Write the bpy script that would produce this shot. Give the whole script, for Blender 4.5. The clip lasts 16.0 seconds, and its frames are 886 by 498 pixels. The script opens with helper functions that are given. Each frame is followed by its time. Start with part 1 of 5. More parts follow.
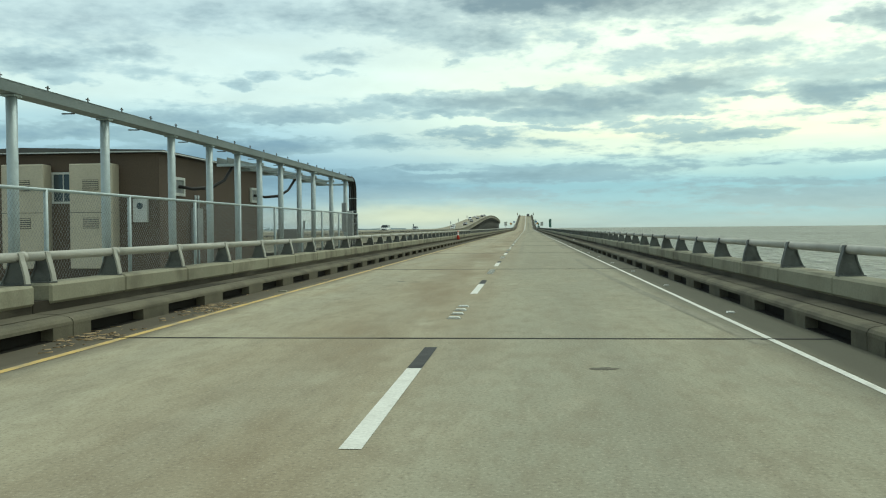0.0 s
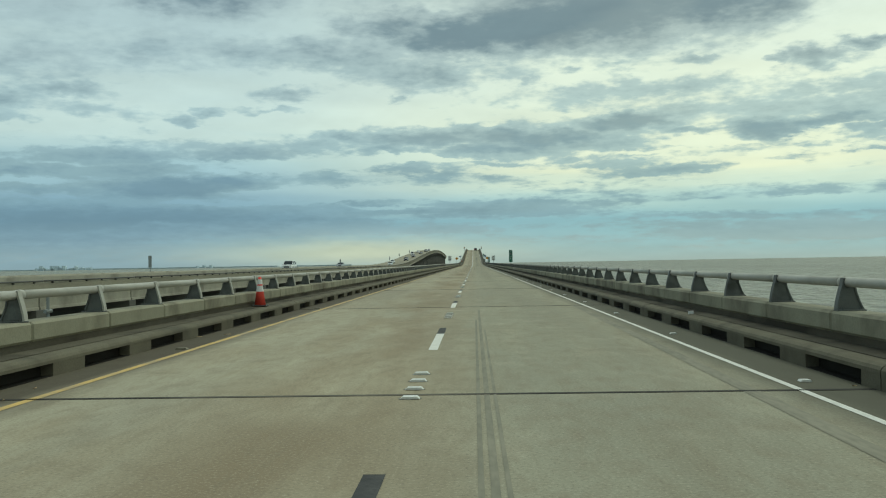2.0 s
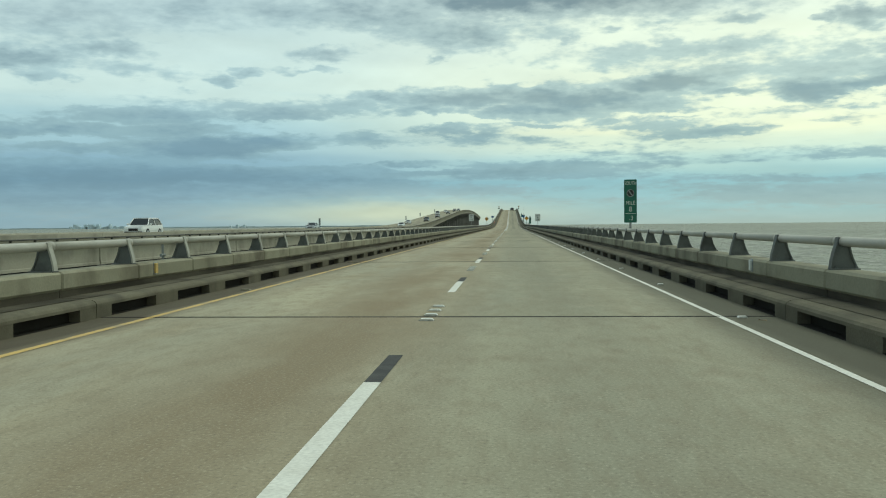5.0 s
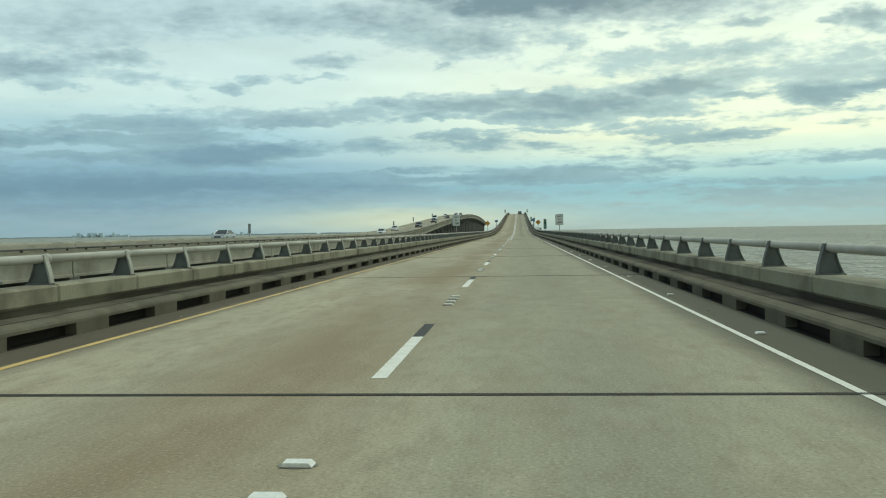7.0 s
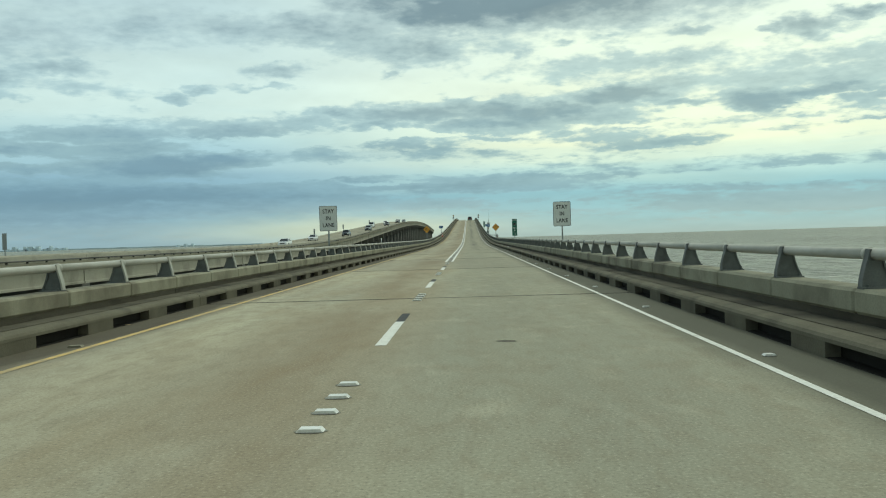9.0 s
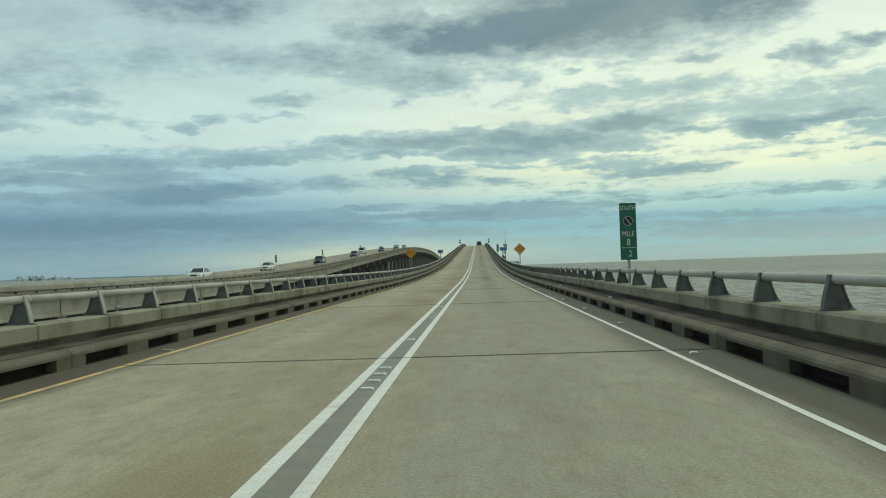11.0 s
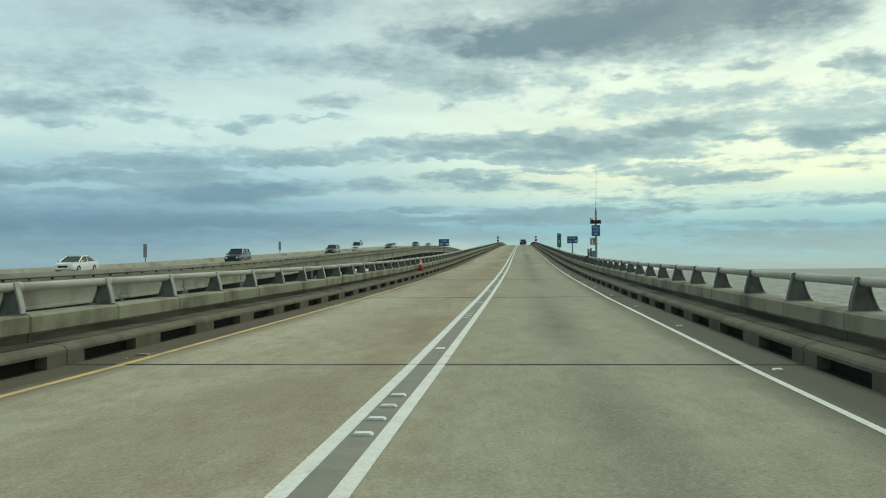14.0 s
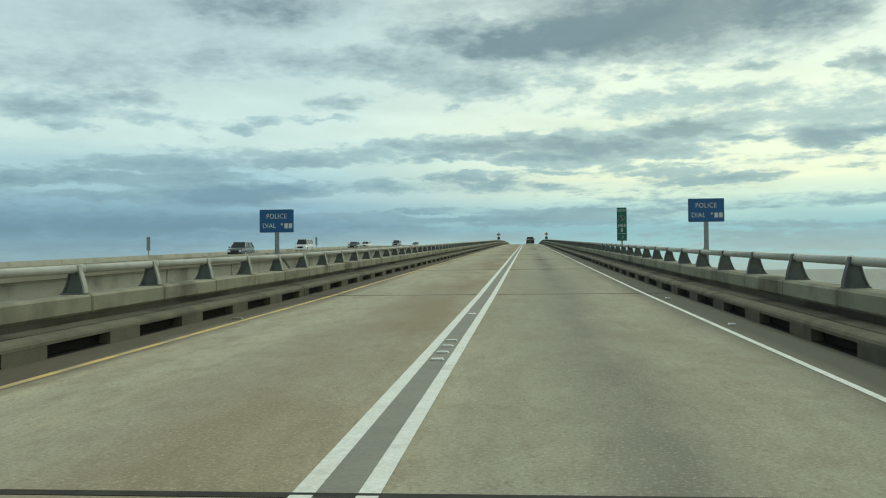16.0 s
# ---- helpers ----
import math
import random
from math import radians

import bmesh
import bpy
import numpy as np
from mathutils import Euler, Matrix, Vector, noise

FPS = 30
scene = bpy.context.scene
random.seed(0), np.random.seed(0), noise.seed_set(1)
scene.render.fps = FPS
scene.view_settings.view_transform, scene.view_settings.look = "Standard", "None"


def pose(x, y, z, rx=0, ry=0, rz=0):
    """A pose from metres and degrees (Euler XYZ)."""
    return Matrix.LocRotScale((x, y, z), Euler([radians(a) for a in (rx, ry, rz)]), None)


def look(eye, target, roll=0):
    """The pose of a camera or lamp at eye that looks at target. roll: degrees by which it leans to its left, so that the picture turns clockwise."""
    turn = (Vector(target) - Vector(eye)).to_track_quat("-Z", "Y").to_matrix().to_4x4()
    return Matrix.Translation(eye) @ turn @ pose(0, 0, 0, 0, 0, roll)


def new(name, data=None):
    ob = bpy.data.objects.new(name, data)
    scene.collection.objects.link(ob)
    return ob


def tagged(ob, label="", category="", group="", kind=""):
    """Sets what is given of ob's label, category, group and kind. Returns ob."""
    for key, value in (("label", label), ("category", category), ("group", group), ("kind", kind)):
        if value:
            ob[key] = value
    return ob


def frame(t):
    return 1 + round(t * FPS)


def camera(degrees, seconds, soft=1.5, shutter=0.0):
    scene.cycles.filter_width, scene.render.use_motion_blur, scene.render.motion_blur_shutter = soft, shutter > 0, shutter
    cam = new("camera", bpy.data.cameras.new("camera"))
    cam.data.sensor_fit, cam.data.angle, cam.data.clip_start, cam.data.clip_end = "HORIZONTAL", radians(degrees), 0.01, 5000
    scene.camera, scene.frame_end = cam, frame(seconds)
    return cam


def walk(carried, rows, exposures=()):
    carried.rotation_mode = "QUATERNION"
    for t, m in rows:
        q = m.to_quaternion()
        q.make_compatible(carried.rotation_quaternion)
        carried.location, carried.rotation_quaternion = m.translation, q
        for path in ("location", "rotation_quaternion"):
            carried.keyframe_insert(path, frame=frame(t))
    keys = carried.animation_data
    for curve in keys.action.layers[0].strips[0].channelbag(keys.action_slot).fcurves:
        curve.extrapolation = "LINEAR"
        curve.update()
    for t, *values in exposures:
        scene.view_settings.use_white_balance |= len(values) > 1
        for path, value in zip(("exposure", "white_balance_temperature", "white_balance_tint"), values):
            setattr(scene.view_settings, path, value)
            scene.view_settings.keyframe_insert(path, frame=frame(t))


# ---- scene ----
import functools

# ---------------------------------------------------------------- camera
# seconds, x, y, z, pitch, roll, yaw
PATH = [
    (0.0, 0.987, 9.078, 1.227, -1.299, 0.476, 5.100),
    (0.5, 0.793, 22.344, 1.195, -0.982, 0.283, 2.893),
    (1.0, 0.700, 35.602, 1.220, -0.289, -0.018, 2.237),
    (1.5, 0.695, 48.708, 1.194, 0.059, 0.795, 1.858),
    (2.0, 0.599, 61.978, 1.227, 0.827, 0.970, 1.893),
    (2.5, 0.682, 75.323, 1.195, 1.539, 1.042, 2.140),
    (3.0, 0.714, 88.826, 1.198, 1.981, 0.628, 2.501),
    (3.5, 0.812, 102.578, 1.196, 2.197, 0.661, 2.900),
    (4.0, 0.870, 116.460, 1.195, 1.013, 0.670, 3.285),
    (4.5, 0.923, 130.445, 1.180, -0.437, 1.212, 3.892),
    (5.0, 1.028, 144.516, 1.163, -1.493, 0.499, 4.123),
    (7.5, 1.160, 216.111, 1.209, -1.085, 0.974, 4.659),
    (8.0, 1.034, 230.482, 1.193, -1.230, 1.344, 3.459),
    (8.5, 0.991, 245.118, 1.190, -1.035, 1.654, 2.227),
    (9.0, 1.032, 259.758, 1.198, -0.681, 1.666, 1.572),
    (11.5, 1.161, 331.319, 1.195, 1.158, 1.721, 2.355),
    (12.0, 1.112, 345.345, 1.200, 0.636, 1.335, 2.408),
    (12.5, 1.142, 360.423, 1.202, 0.349, 1.130, 2.640),
    (13.0, 1.168, 375.555, 1.215, 0.418, 0.899, 3.180),
    (13.5, 1.135, 390.676, 1.245, 0.900, 1.008, 4.219),
    (14.0, 1.115, 405.577, 1.385, 1.291, 0.459, 4.751),
    (14.5, 1.083, 420.176, 1.539, 1.211, 0.564, 5.002),
    (15.0, 1.040, 434.605, 1.765, 1.051, 0.747, 5.143),
    (15.5, 0.935, 448.895, 2.067, 1.012, 0.462, 5.021),
    (16.0, 0.952, 463.347, 2.431, 1.357, 0.567, 5.117),
]
cam = camera(50.4, 16.0, soft=1.1)
walk(cam, [(t, pose(x, y, z, 90 + p, r, w)) for t, x, y, z, p, r, w in PATH],
     exposures=[(t, e, 6330, -4.5) for t, e in ((0.0, 0.14), (0.5, 0.06), (1.0, -0.02), (1.5, -0.14), (2.0, -0.22), (3.0, -0.19), (3.5, -0.26), (4.0, -0.20),
                                                 (4.5, -0.18), (5.0, -0.08), (7.5, -0.03), (8.0, -0.10), (8.5, -0.12), (9.0, -0.03), (11.5, -0.20), (12.5, -0.08),
                                                 (14.0, -0.08), (14.5, -0.15), (15.0, -0.07), (15.5, -0.05), (16.0, -0.08))])

# ---------------------------------------------------------------- numbers of the place
S = 17.272          # one span of the causeway
J = 1.713           # first expansion joint
P = 12.1975         # lane dash cycle
WATER = -5.2
GRADE, Y1, Y2, Y3, Y4 = 0.0345, 371.0, 490.0, 640.0, 850.0
LEFT_X = -33.9      # middle of the parallel bridge


def road_z(y):
    """Height of the roadway: level, then up over the navigation hump."""
    a = min(max(y - Y1, 0), Y2 - Y1)
    z = 0.5 * GRADE * a * a / (Y2 - Y1) + GRADE * min(max(y - Y2, 0), Y3 - Y2)
    half = Y4 - Y3
    b = min(max(y - Y3, 0), 2 * half)
    z += GRADE * (b - b * b / (2 * half))
    c = min(max(y - Y3 - 2 * half, 0), 150)
    return z - GRADE * c


def left_z(y):
    """The parallel bridge begins to rise a little later."""
    return road_z(y - 22) + 0.28


# the spans are not all cut to one length: (span, metres by which its joint is off the even grid),
# for the slab and for the curbs and parapets of either side
OFFSETS = {
    0: [(-4, 0.5), (1.5, 0.45), (3.5, 0.06), (5, -0.3), (7.5, -1.1), (9, -0.85), (13, -0.2), (14, 0.3), (16, 0.5), (18, 0.2), (21.5, -0.8), (24, 0.15), (27.5, -0.3), (70, -0.3)],
    -1: [(-4, 0.6), (2, 0.53), (3.5, 0.12), (5, -0.55), (7.5, -1.05), (9, -1.0), (13, -0.5), (14, -0.18), (16, -0.05), (18, 0.0), (21.5, -0.8), (24, 0.1), (27.5, -0.3), (70, -0.3)],
    1: [(-4, -0.5), (1.5, -0.5), (3.5, 0.13), (5, -0.78), (7.5, -1.15), (9, -1.3), (13, -0.2), (14, 0.24), (15, 0.7), (16, 0.7), (18, 0.3), (21.5, -0.8), (24, 0.2), (27.5, -0.3), (70, -0.3)]}


def start(n, side=0):
    """Where span n begins."""
    table = OFFSETS[side]
    for (a, u), (b, v) in zip(table, table[1:]):
        if a <= n <= b:
            return J + S * n + u + (v - u) * (n - a) / (b - a)
    return J + S * n


def span_at(y):
    n = math.floor((y - J) / S) - 1
    while start(n + 1) <= y:
        n += 1
    return n


def span_pose(y, x=0.0, height=road_z, length=S):
    """Frame of the span that starts at y: straight between its two joints."""
    a, b = height(y), height(y + length)
    return pose(x, y, a, math.degrees(math.atan2(b - a, length)), 0, 0)


def span_frame(n, side=0):
    """The same for span n of the causeway, stretched to its own length."""
    y, e = start(n, side), start(n + 1, side)
    return span_pose(y, length=e - y) @ Matrix.Diagonal((1, (e - y) / S, 1, 1))


# ---------------------------------------------------------------- world and light
def build_world():
    world = bpy.data.worlds.new("overcast_sky")
    scene.world = world
    world.use_nodes = True
    nt = world.node_tree
    nt.nodes.clear()
    N, L = nt.nodes, nt.links

    def val(op, a, b=None, c=None, clamp=False):
        n = N.new("ShaderNodeMath")
        n.operation, n.use_clamp = op, clamp
        for i, v in enumerate((a, b, c)):
            if v is None:
                continue
            if isinstance(v, (int, float)):
                n.inputs[i].default_value = v
            else:
                L.new(v, n.inputs[i])
        return n.outputs[0]

    def ramp(fac, stops):
        n = N.new("ShaderNodeValToRGB")
        els = n.color_ramp.elements
        while len(els) < len(stops):
            els.new(0.5)
        for e, (p, col) in zip(els, stops):
            e.position, e.color = p, (*col, 1)
        L.new(fac, n.inputs[0])
        return n.outputs[0]

    def mix(fac, a, b):
        n = N.new("ShaderNodeMix")
        n.data_type = "RGBA"
        L.new(fac, n.inputs[0]), L.new(a, n.inputs[6]), L.new(b, n.inputs[7])
        return n.outputs[2]

    def noise_tex(vec, scale, detail, rough=0.55, dist=0.0):
        n = N.new("ShaderNodeTexNoise")
        n.inputs["Scale"].default_value = scale
        n.inputs["Detail"].default_value = detail
        n.inputs["Roughness"].default_value = rough
        n.inputs["Distortion"].default_value = dist
        L.new(vec, n.inputs["Vector"])
        return n.outputs["Fac"]

    def vec(x, y, z=0.0):
        n = N.new("ShaderNodeCombineXYZ")
        for i, v in enumerate((x, y, z)):
            if isinstance(v, (int, float)):
                n.inputs[i].default_value = v
            else:
                L.new(v, n.inputs[i])
        return n.outputs[0]

    tc = N.new("ShaderNodeTexCoord")
    sep = N.new("ShaderNodeSeparateXYZ")
    L.new(tc.outputs["Generated"], sep.inputs[0])
    x, y, z = sep.outputs
    el = val("MAXIMUM", z, 0.0)
    az = val("ARCTAN2", x, y)
    def vmath(op, a, c, d=None):
        n = N.new("ShaderNodeVectorMath")
        n.operation = op
        for i, v in enumerate((a, c, d)):
            if v is None:
                continue
            if isinstance(v, tuple):
                n.inputs[i].default_value = v
            else:
                L.new(v, n.inputs[i])
        return n.outputs["Value"] if op == "DOT_PRODUCT" else n.outputs[0]

    def step(v, lo, hi):
        n = N.new("ShaderNodeMapRange")
        n.interpolation_type = "SMOOTHSTEP"
        n.inputs["From Min"].default_value, n.inputs["From Max"].default_value = lo, hi
        L.new(v, n.inputs["Value"])
        return n.outputs["Result"]

    def centred(v, amount):
        return val("MULTIPLY", val("SUBTRACT", v, 0.5), amount)

    # lumpy stratocumulus, finer and flatter towards the horizon
    flat = val("MULTIPLY", val("POWER", val("ADD", el, 0.01), 0.75), 11.0)
    across = val("MULTIPLY", az, 5.2)
    bend_a = noise_tex(vec(across, flat, 4.0), 2.4, 4, 0.5)
    bend_e = noise_tex(vec(across, flat, 14.0), 2.4, 4, 0.5)
    curl_a = noise_tex(vec(across, flat, 24.0), 9.0, 4, 0.55)
    curl_e = noise_tex(vec(across, flat, 34.0), 9.0, 4, 0.55)
    big = noise_tex(vec(across, flat, 1.3), 1.5, 5, 0.5)
    above = noise_tex(vec(across, val("ADD", flat, 0.10), 1.3), 1.5, 5, 0.5)
    lump = noise_tex(vec(across, flat, 9.1), 6.0, 5, 0.52)
    crumbs = noise_tex(vec(across, val("MULTIPLY", flat, 1.3), 19.0), 15.0, 4, 0.5)
    wisps = noise_tex(vec(val("MULTIPLY", az, 2.6), val("MULTIPLY", el, 42.0), 2.0), 1.0, 5, 0.5, 0.2)
    # heavy clouds: azimuth, elevation, half width, half height, weight
    roof_clouds = [
        (-0.013, 0.2339, 0.09, 0.0156, 1.3), (0.065, 0.2402, 0.084, 0.0228, 1.3), (0.148, 0.2529, 0.102, 0.0288, 1.3), (0.24, 0.2548, 0.09, 0.0252, 1.15), (0.3, 0.2443, 0.042, 0.0216, 0.95),
        (0.177, 0.2201, 0.021, 0.0084, 0.7), (0.09, 0.2721, 0.12, 0.0216, 0.9), (0.327, 0.2634, 0.066, 0.012, 0.8), (-0.092, 0.2456, 0.054, 0.0132, 1.0), (-0.286, 0.2689, 0.09, 0.0156, 0.95),
        (-0.199, 0.2768, 0.06, 0.0156, 0.5), (-0.091, 0.2704, 0.072, 0.0108, 0.5), (-0.444, 0.2516, 0.084, 0.0216, 0.42)]
    high_clouds = [
        (-0.128, 0.2119, 0.066, 0.0144, 0.75), (-0.05, 0.1975, 0.066, 0.0132, 0.8), (0.028, 0.1962, 0.042, 0.0096, 0.5), (-0.176, 0.2169, 0.078, 0.0144, 0.7), (-0.326, 0.2185, 0.084, 0.0156, 0.55),
        (-0.24, 0.2209, 0.06, 0.012, 0.6), (-0.454, 0.1989, 0.096, 0.024, 0.5), (-0.469, 0.1636, 0.036, 0.012, 0.85), (-0.499, 0.1618, 0.042, 0.012, 0.85), (-0.418, 0.1746, 0.054, 0.0078, 0.75),
        (-0.464, 0.1452, 0.027, 0.0054, 0.6), (-0.381, 0.1573, 0.054, 0.0066, 0.55), (-0.301, 0.1489, 0.021, 0.0042, 0.7), (-0.275, 0.157, 0.018, 0.0048, 0.75), (-0.2, 0.1751, 0.033, 0.006, 0.75),
        (-0.212, 0.1594, 0.036, 0.003, 0.55), (-0.074, 0.1746, 0.013, 0.0036, 0.6), (-0.348, 0.138, 0.027, 0.0042, 0.45)]
    small_clouds = [
        (0.349, 0.1934, 0.035, 0.009, 0.9), (0.312, 0.1943, 0.009, 0.006, 0.7), (0.395, 0.2026, 0.024, 0.0054, 0.9), (0.239, 0.2008, 0.027, 0.0042, 0.6), (0.147, 0.2005, 0.027, 0.006, 0.55),
        (0.1, 0.198, 0.018, 0.0042, 0.55), (0.058, 0.1868, 0.013, 0.006, 0.55), (0.193, 0.1729, 0.15, 0.0084, 0.58), (0.366, 0.1642, 0.096, 0.0084, 0.62), (0.117, 0.1619, 0.066, 0.0072, 0.45),
        (0.314, 0.149, 0.108, 0.012, 0.58), (0.215, 0.1491, 0.048, 0.0096, 0.7), (0.381, 0.1443, 0.054, 0.012, 0.7), (0.416, 0.1547, 0.036, 0.018, 0.6)]
    middle_clouds = [
        (0.164, 0.1417, 0.051, 0.009, 1.15), (0.215, 0.1304, 0.042, 0.0042, 0.8), (0.308, 0.129, 0.039, 0.0102, 1.15), (0.276, 0.1347, 0.018, 0.0054, 0.7), (0.365, 0.133, 0.054, 0.006, 0.95),
        (0.4, 0.1231, 0.036, 0.0072, 0.8), (-0.014, 0.1384, 0.024, 0.0084, 0.9), (-0.057, 0.1307, 0.078, 0.0084, 1.05), (0.028, 0.1324, 0.054, 0.009, 1.05), (0.087, 0.1281, 0.078, 0.009, 1.1),
        (0.027, 0.1189, 0.072, 0.0072, 1.05), (0.146, 0.1204, 0.048, 0.0054, 0.7), (0.259, 0.1102, 0.12, 0.0042, 0.5), (0.334, 0.0999, 0.042, 0.0048, 0.55), (0.4, 0.1038, 0.036, 0.003, 0.7),
        (-0.129, 0.1339, 0.03, 0.0048, 0.8), (-0.093, 0.1191, 0.042, 0.0054, 0.75)]
    flat_clouds = [
        (0.208, 0.0922, 0.048, 0.0048, 0.85), (0.157, 0.0997, 0.042, 0.0036, 0.55), (0.093, 0.108, 0.018, 0.003, 0.5), (0.027, 0.1047, 0.024, 0.0024, 0.55), (0.015, 0.087, 0.027, 0.0036, 0.6),
        (-0.033, 0.0919, 0.036, 0.0084, 0.7), (-0.075, 0.0983, 0.048, 0.0084, 0.75), (-0.247, 0.1156, 0.09, 0.0096, 0.85), (-0.37, 0.1104, 0.066, 0.0078, 0.7), (-0.176, 0.1262, 0.042, 0.0072, 0.7),
        (-0.454, 0.0959, 0.066, 0.006, 0.8), (-0.513, 0.0924, 0.06, 0.0084, 0.8), (-0.348, 0.0967, 0.054, 0.0072, 0.8), (-0.309, 0.0801, 0.096, 0.0096, 1.25), (-0.253, 0.0864, 0.06, 0.0054, 1.1),
        (-0.2, 0.1073, 0.042, 0.0054, 0.7), (-0.141, 0.0897, 0.054, 0.0066, 0.6), (-0.423, 0.0784, 0.096, 0.0054, 0.7)]
    low_clouds = [
        (-0.129, 0.0628, 0.054, 0.0036, 0.85), (-0.381, 0.0481, 0.228, 0.0156, 1.15), (-0.212, 0.0454, 0.15, 0.0102, 0.85), (-0.093, 0.0566, 0.108, 0.0048, 0.7), (-0.003, 0.0557, 0.12, 0.0078, 0.8),
        (0.086, 0.0614, 0.156, 0.0054, 0.6), (0.257, 0.0303, 0.21, 0.012, 0.6), (-0.034, 0.0351, 0.096, 0.006, 0.6), (0.086, 0.0721, 0.09, 0.0054, 0.42), (0.338, 0.0647, 0.09, 0.0072, 0.45),
        (0.311, 0.0416, 0.15, 0.0042, 0.6), (-0.433, 0.0284, 0.18, 0.009, 0.95), (-0.555, 0.0465, 0.15, 0.018, 1.1)]
    pale_slits = [
        (-0.188, 0.1038, 0.033, 0.0054, 0.9), (-0.177, 0.0755, 0.066, 0.0036, 0.9), (-0.063, 0.1094, 0.036, 0.0036, 0.8), (-0.093, 0.0608, 0.054, 0.0018, 0.7), (-0.454, 0.0849, 0.054, 0.003, 0.6),
        (-0.315, 0.0437, 0.021, 0.003, 0.5), (-0.258, 0.0648, 0.072, 0.0024, 0.6), (0.248, 0.1164, 0.036, 0.0036, 0.5), (0.192, 0.1101, 0.072, 0.0024, 0.6)]
    slim = val("ADD", 0.35, val("MULTIPLY", el, 4.0))
    azw = val("ADD", az, val("ADD", centred(bend_a, 0.06), centred(curl_a, 0.04)))
    elw = val("ADD", el, val("MULTIPLY", slim, val("ADD", centred(bend_e, 0.018), centred(curl_e, 0.018))))
    place = vec(azw, elw)
    near = None
    for a, e, rx, ry, w in roof_clouds + high_clouds + small_clouds + middle_clouds + flat_clouds + low_clouds:
        rx, ry = rx * 1.15, ry * 1.42
        q = vmath("MULTIPLY_ADD", place, (1 / rx, 1 / ry, 0.0), (-a / rx, -e / ry, 0.0))
        d = val("ADD", vmath("DOT_PRODUCT", q, q), -math.log(w))
        if near is None:
            near = d
        else:
            near = val("SMOOTH_MIN", near, d, 0.35)
    heavy = val("EXPONENT", val("MULTIPLY", near, -1.0))
    for a, e, rx, ry, w in pale_slits:
        q = vmath("MULTIPLY_ADD", place, (1 / rx, 1 / ry, 0.0), (-a / rx, -e / ry, 0.0))
        heavy = val("SUBTRACT", heavy, val("MULTIPLY", val("EXPONENT", val("MULTIPLY", vmath("DOT_PRODUCT", q, q), -1.0)), w))
    # the rest of the sky dome, outside the clouds named above
    away = val("MAXIMUM", step(val("ABSOLUTE", az), 0.48, 0.70), step(el, 0.30, 0.36))
    heavy = val("ADD", heavy, val("MULTIPLY", away, val("MULTIPLY", step(big, 0.42, 0.66), 0.9)))
    cover = val("ADD", val("MULTIPLY", heavy, 1.15), val("ADD", val("MULTIPLY", val("SUBTRACT", 1.0, val("MULTIPLY", step(el, 0.18, 0.25), 0.6)), val("ADD", centred(crumbs, 0.55), centred(lump, 1.0))), centred(big, 0.35)))
    streaks = noise_tex(vec(val("MULTIPLY", azw, 4.0), val("MULTIPLY", elw, 60.0), 7.0), 1.0, 5, 0.55)
    cover = val("ADD", cover, val("MULTIPLY", step(el, 0.17, 0.10), centred(streaks, 2.0)))
    fac = val("ADD", val("MULTIPLY", step(cover, 0.16, 0.66), 0.92), val("MULTIPLY", step(big, 0.34, 0.66), 0.16))
    depth = step(val("ADD", heavy, val("ADD", centred(lump, 0.7), centred(crumbs, 0.4))), 0.40, 1.15)
    k = val("MULTIPLY", val("ADD", el, val("MULTIPLY", centred(wisps, 0.5), el)), 2.5)   # the ramps run to an elevation of 0.4
    cool = ramp(k, [(0.0, (0.33, 0.44, 0.50)), (0.05, (0.27, 0.41, 0.50)), (0.10, (0.21, 0.375, 0.50)), (0.18, (0.30, 0.44, 0.55)), (0.26, (0.52, 0.66, 0.69)),
                    (0.35, (0.74, 0.81, 0.75)), (0.60, (0.60, 0.685, 0.685)), (1.0, (0.48, 0.53, 0.53))])
    warm = ramp(k, [(0.0, (0.35, 0.46, 0.50)), (0.05, (0.28, 0.48, 0.59)), (0.11, (0.24, 0.46, 0.60)), (0.17, (0.53, 0.69, 0.70)), (0.24, (0.90, 0.90, 0.70)),
                    (0.38, (0.90, 0.93, 0.79)), (0.60, (0.83, 0.89, 0.82)), (1.0, (0.52, 0.56, 0.54))])
    rims = ramp(k, [(0.0, (0.38, 0.45, 0.47)), (0.05, (0.28, 0.40, 0.48)), (0.12, (0.20, 0.34, 0.46)), (0.24, (0.33, 0.44, 0.48)), (0.38, (0.49, 0.59, 0.60)),
                    (0.6, (0.47, 0.54, 0.55)), (1.0, (0.40, 0.44, 0.44))])
    cores = ramp(k, [(0.0, (0.35, 0.42, 0.45)), (0.05, (0.22, 0.335, 0.43)), (0.12, (0.135, 0.245, 0.35)), (0.24, (0.19, 0.285, 0.36)), (0.38, (0.24, 0.315, 0.35)),
                     (0.6, (0.175, 0.23, 0.26)), (1.0, (0.28, 0.31, 0.32))])
    gaps = mix(step(az, -0.30, 0.16), cool, warm)
    colour = mix(fac, gaps, mix(depth, rims, cores))
    # pale band of clear air low down under the cloud edge
    glow = val("MULTIPLY", val("EXPONENT", val("MULTIPLY", val("POWER", val("ABSOLUTE", val("DIVIDE", val("ADD", az, 0.13), 0.15)), 2.0), -1.0)),
               val("EXPONENT", val("MULTIPLY", val("POWER", val("ABSOLUTE", val("DIVIDE", val("SUBTRACT", elw, 0.012), 0.014)), 2.0), -1.0)))
    pale = N.new("ShaderNodeRGB")
    pale.outputs[0].default_value = (0.70, 0.70, 0.52, 1)
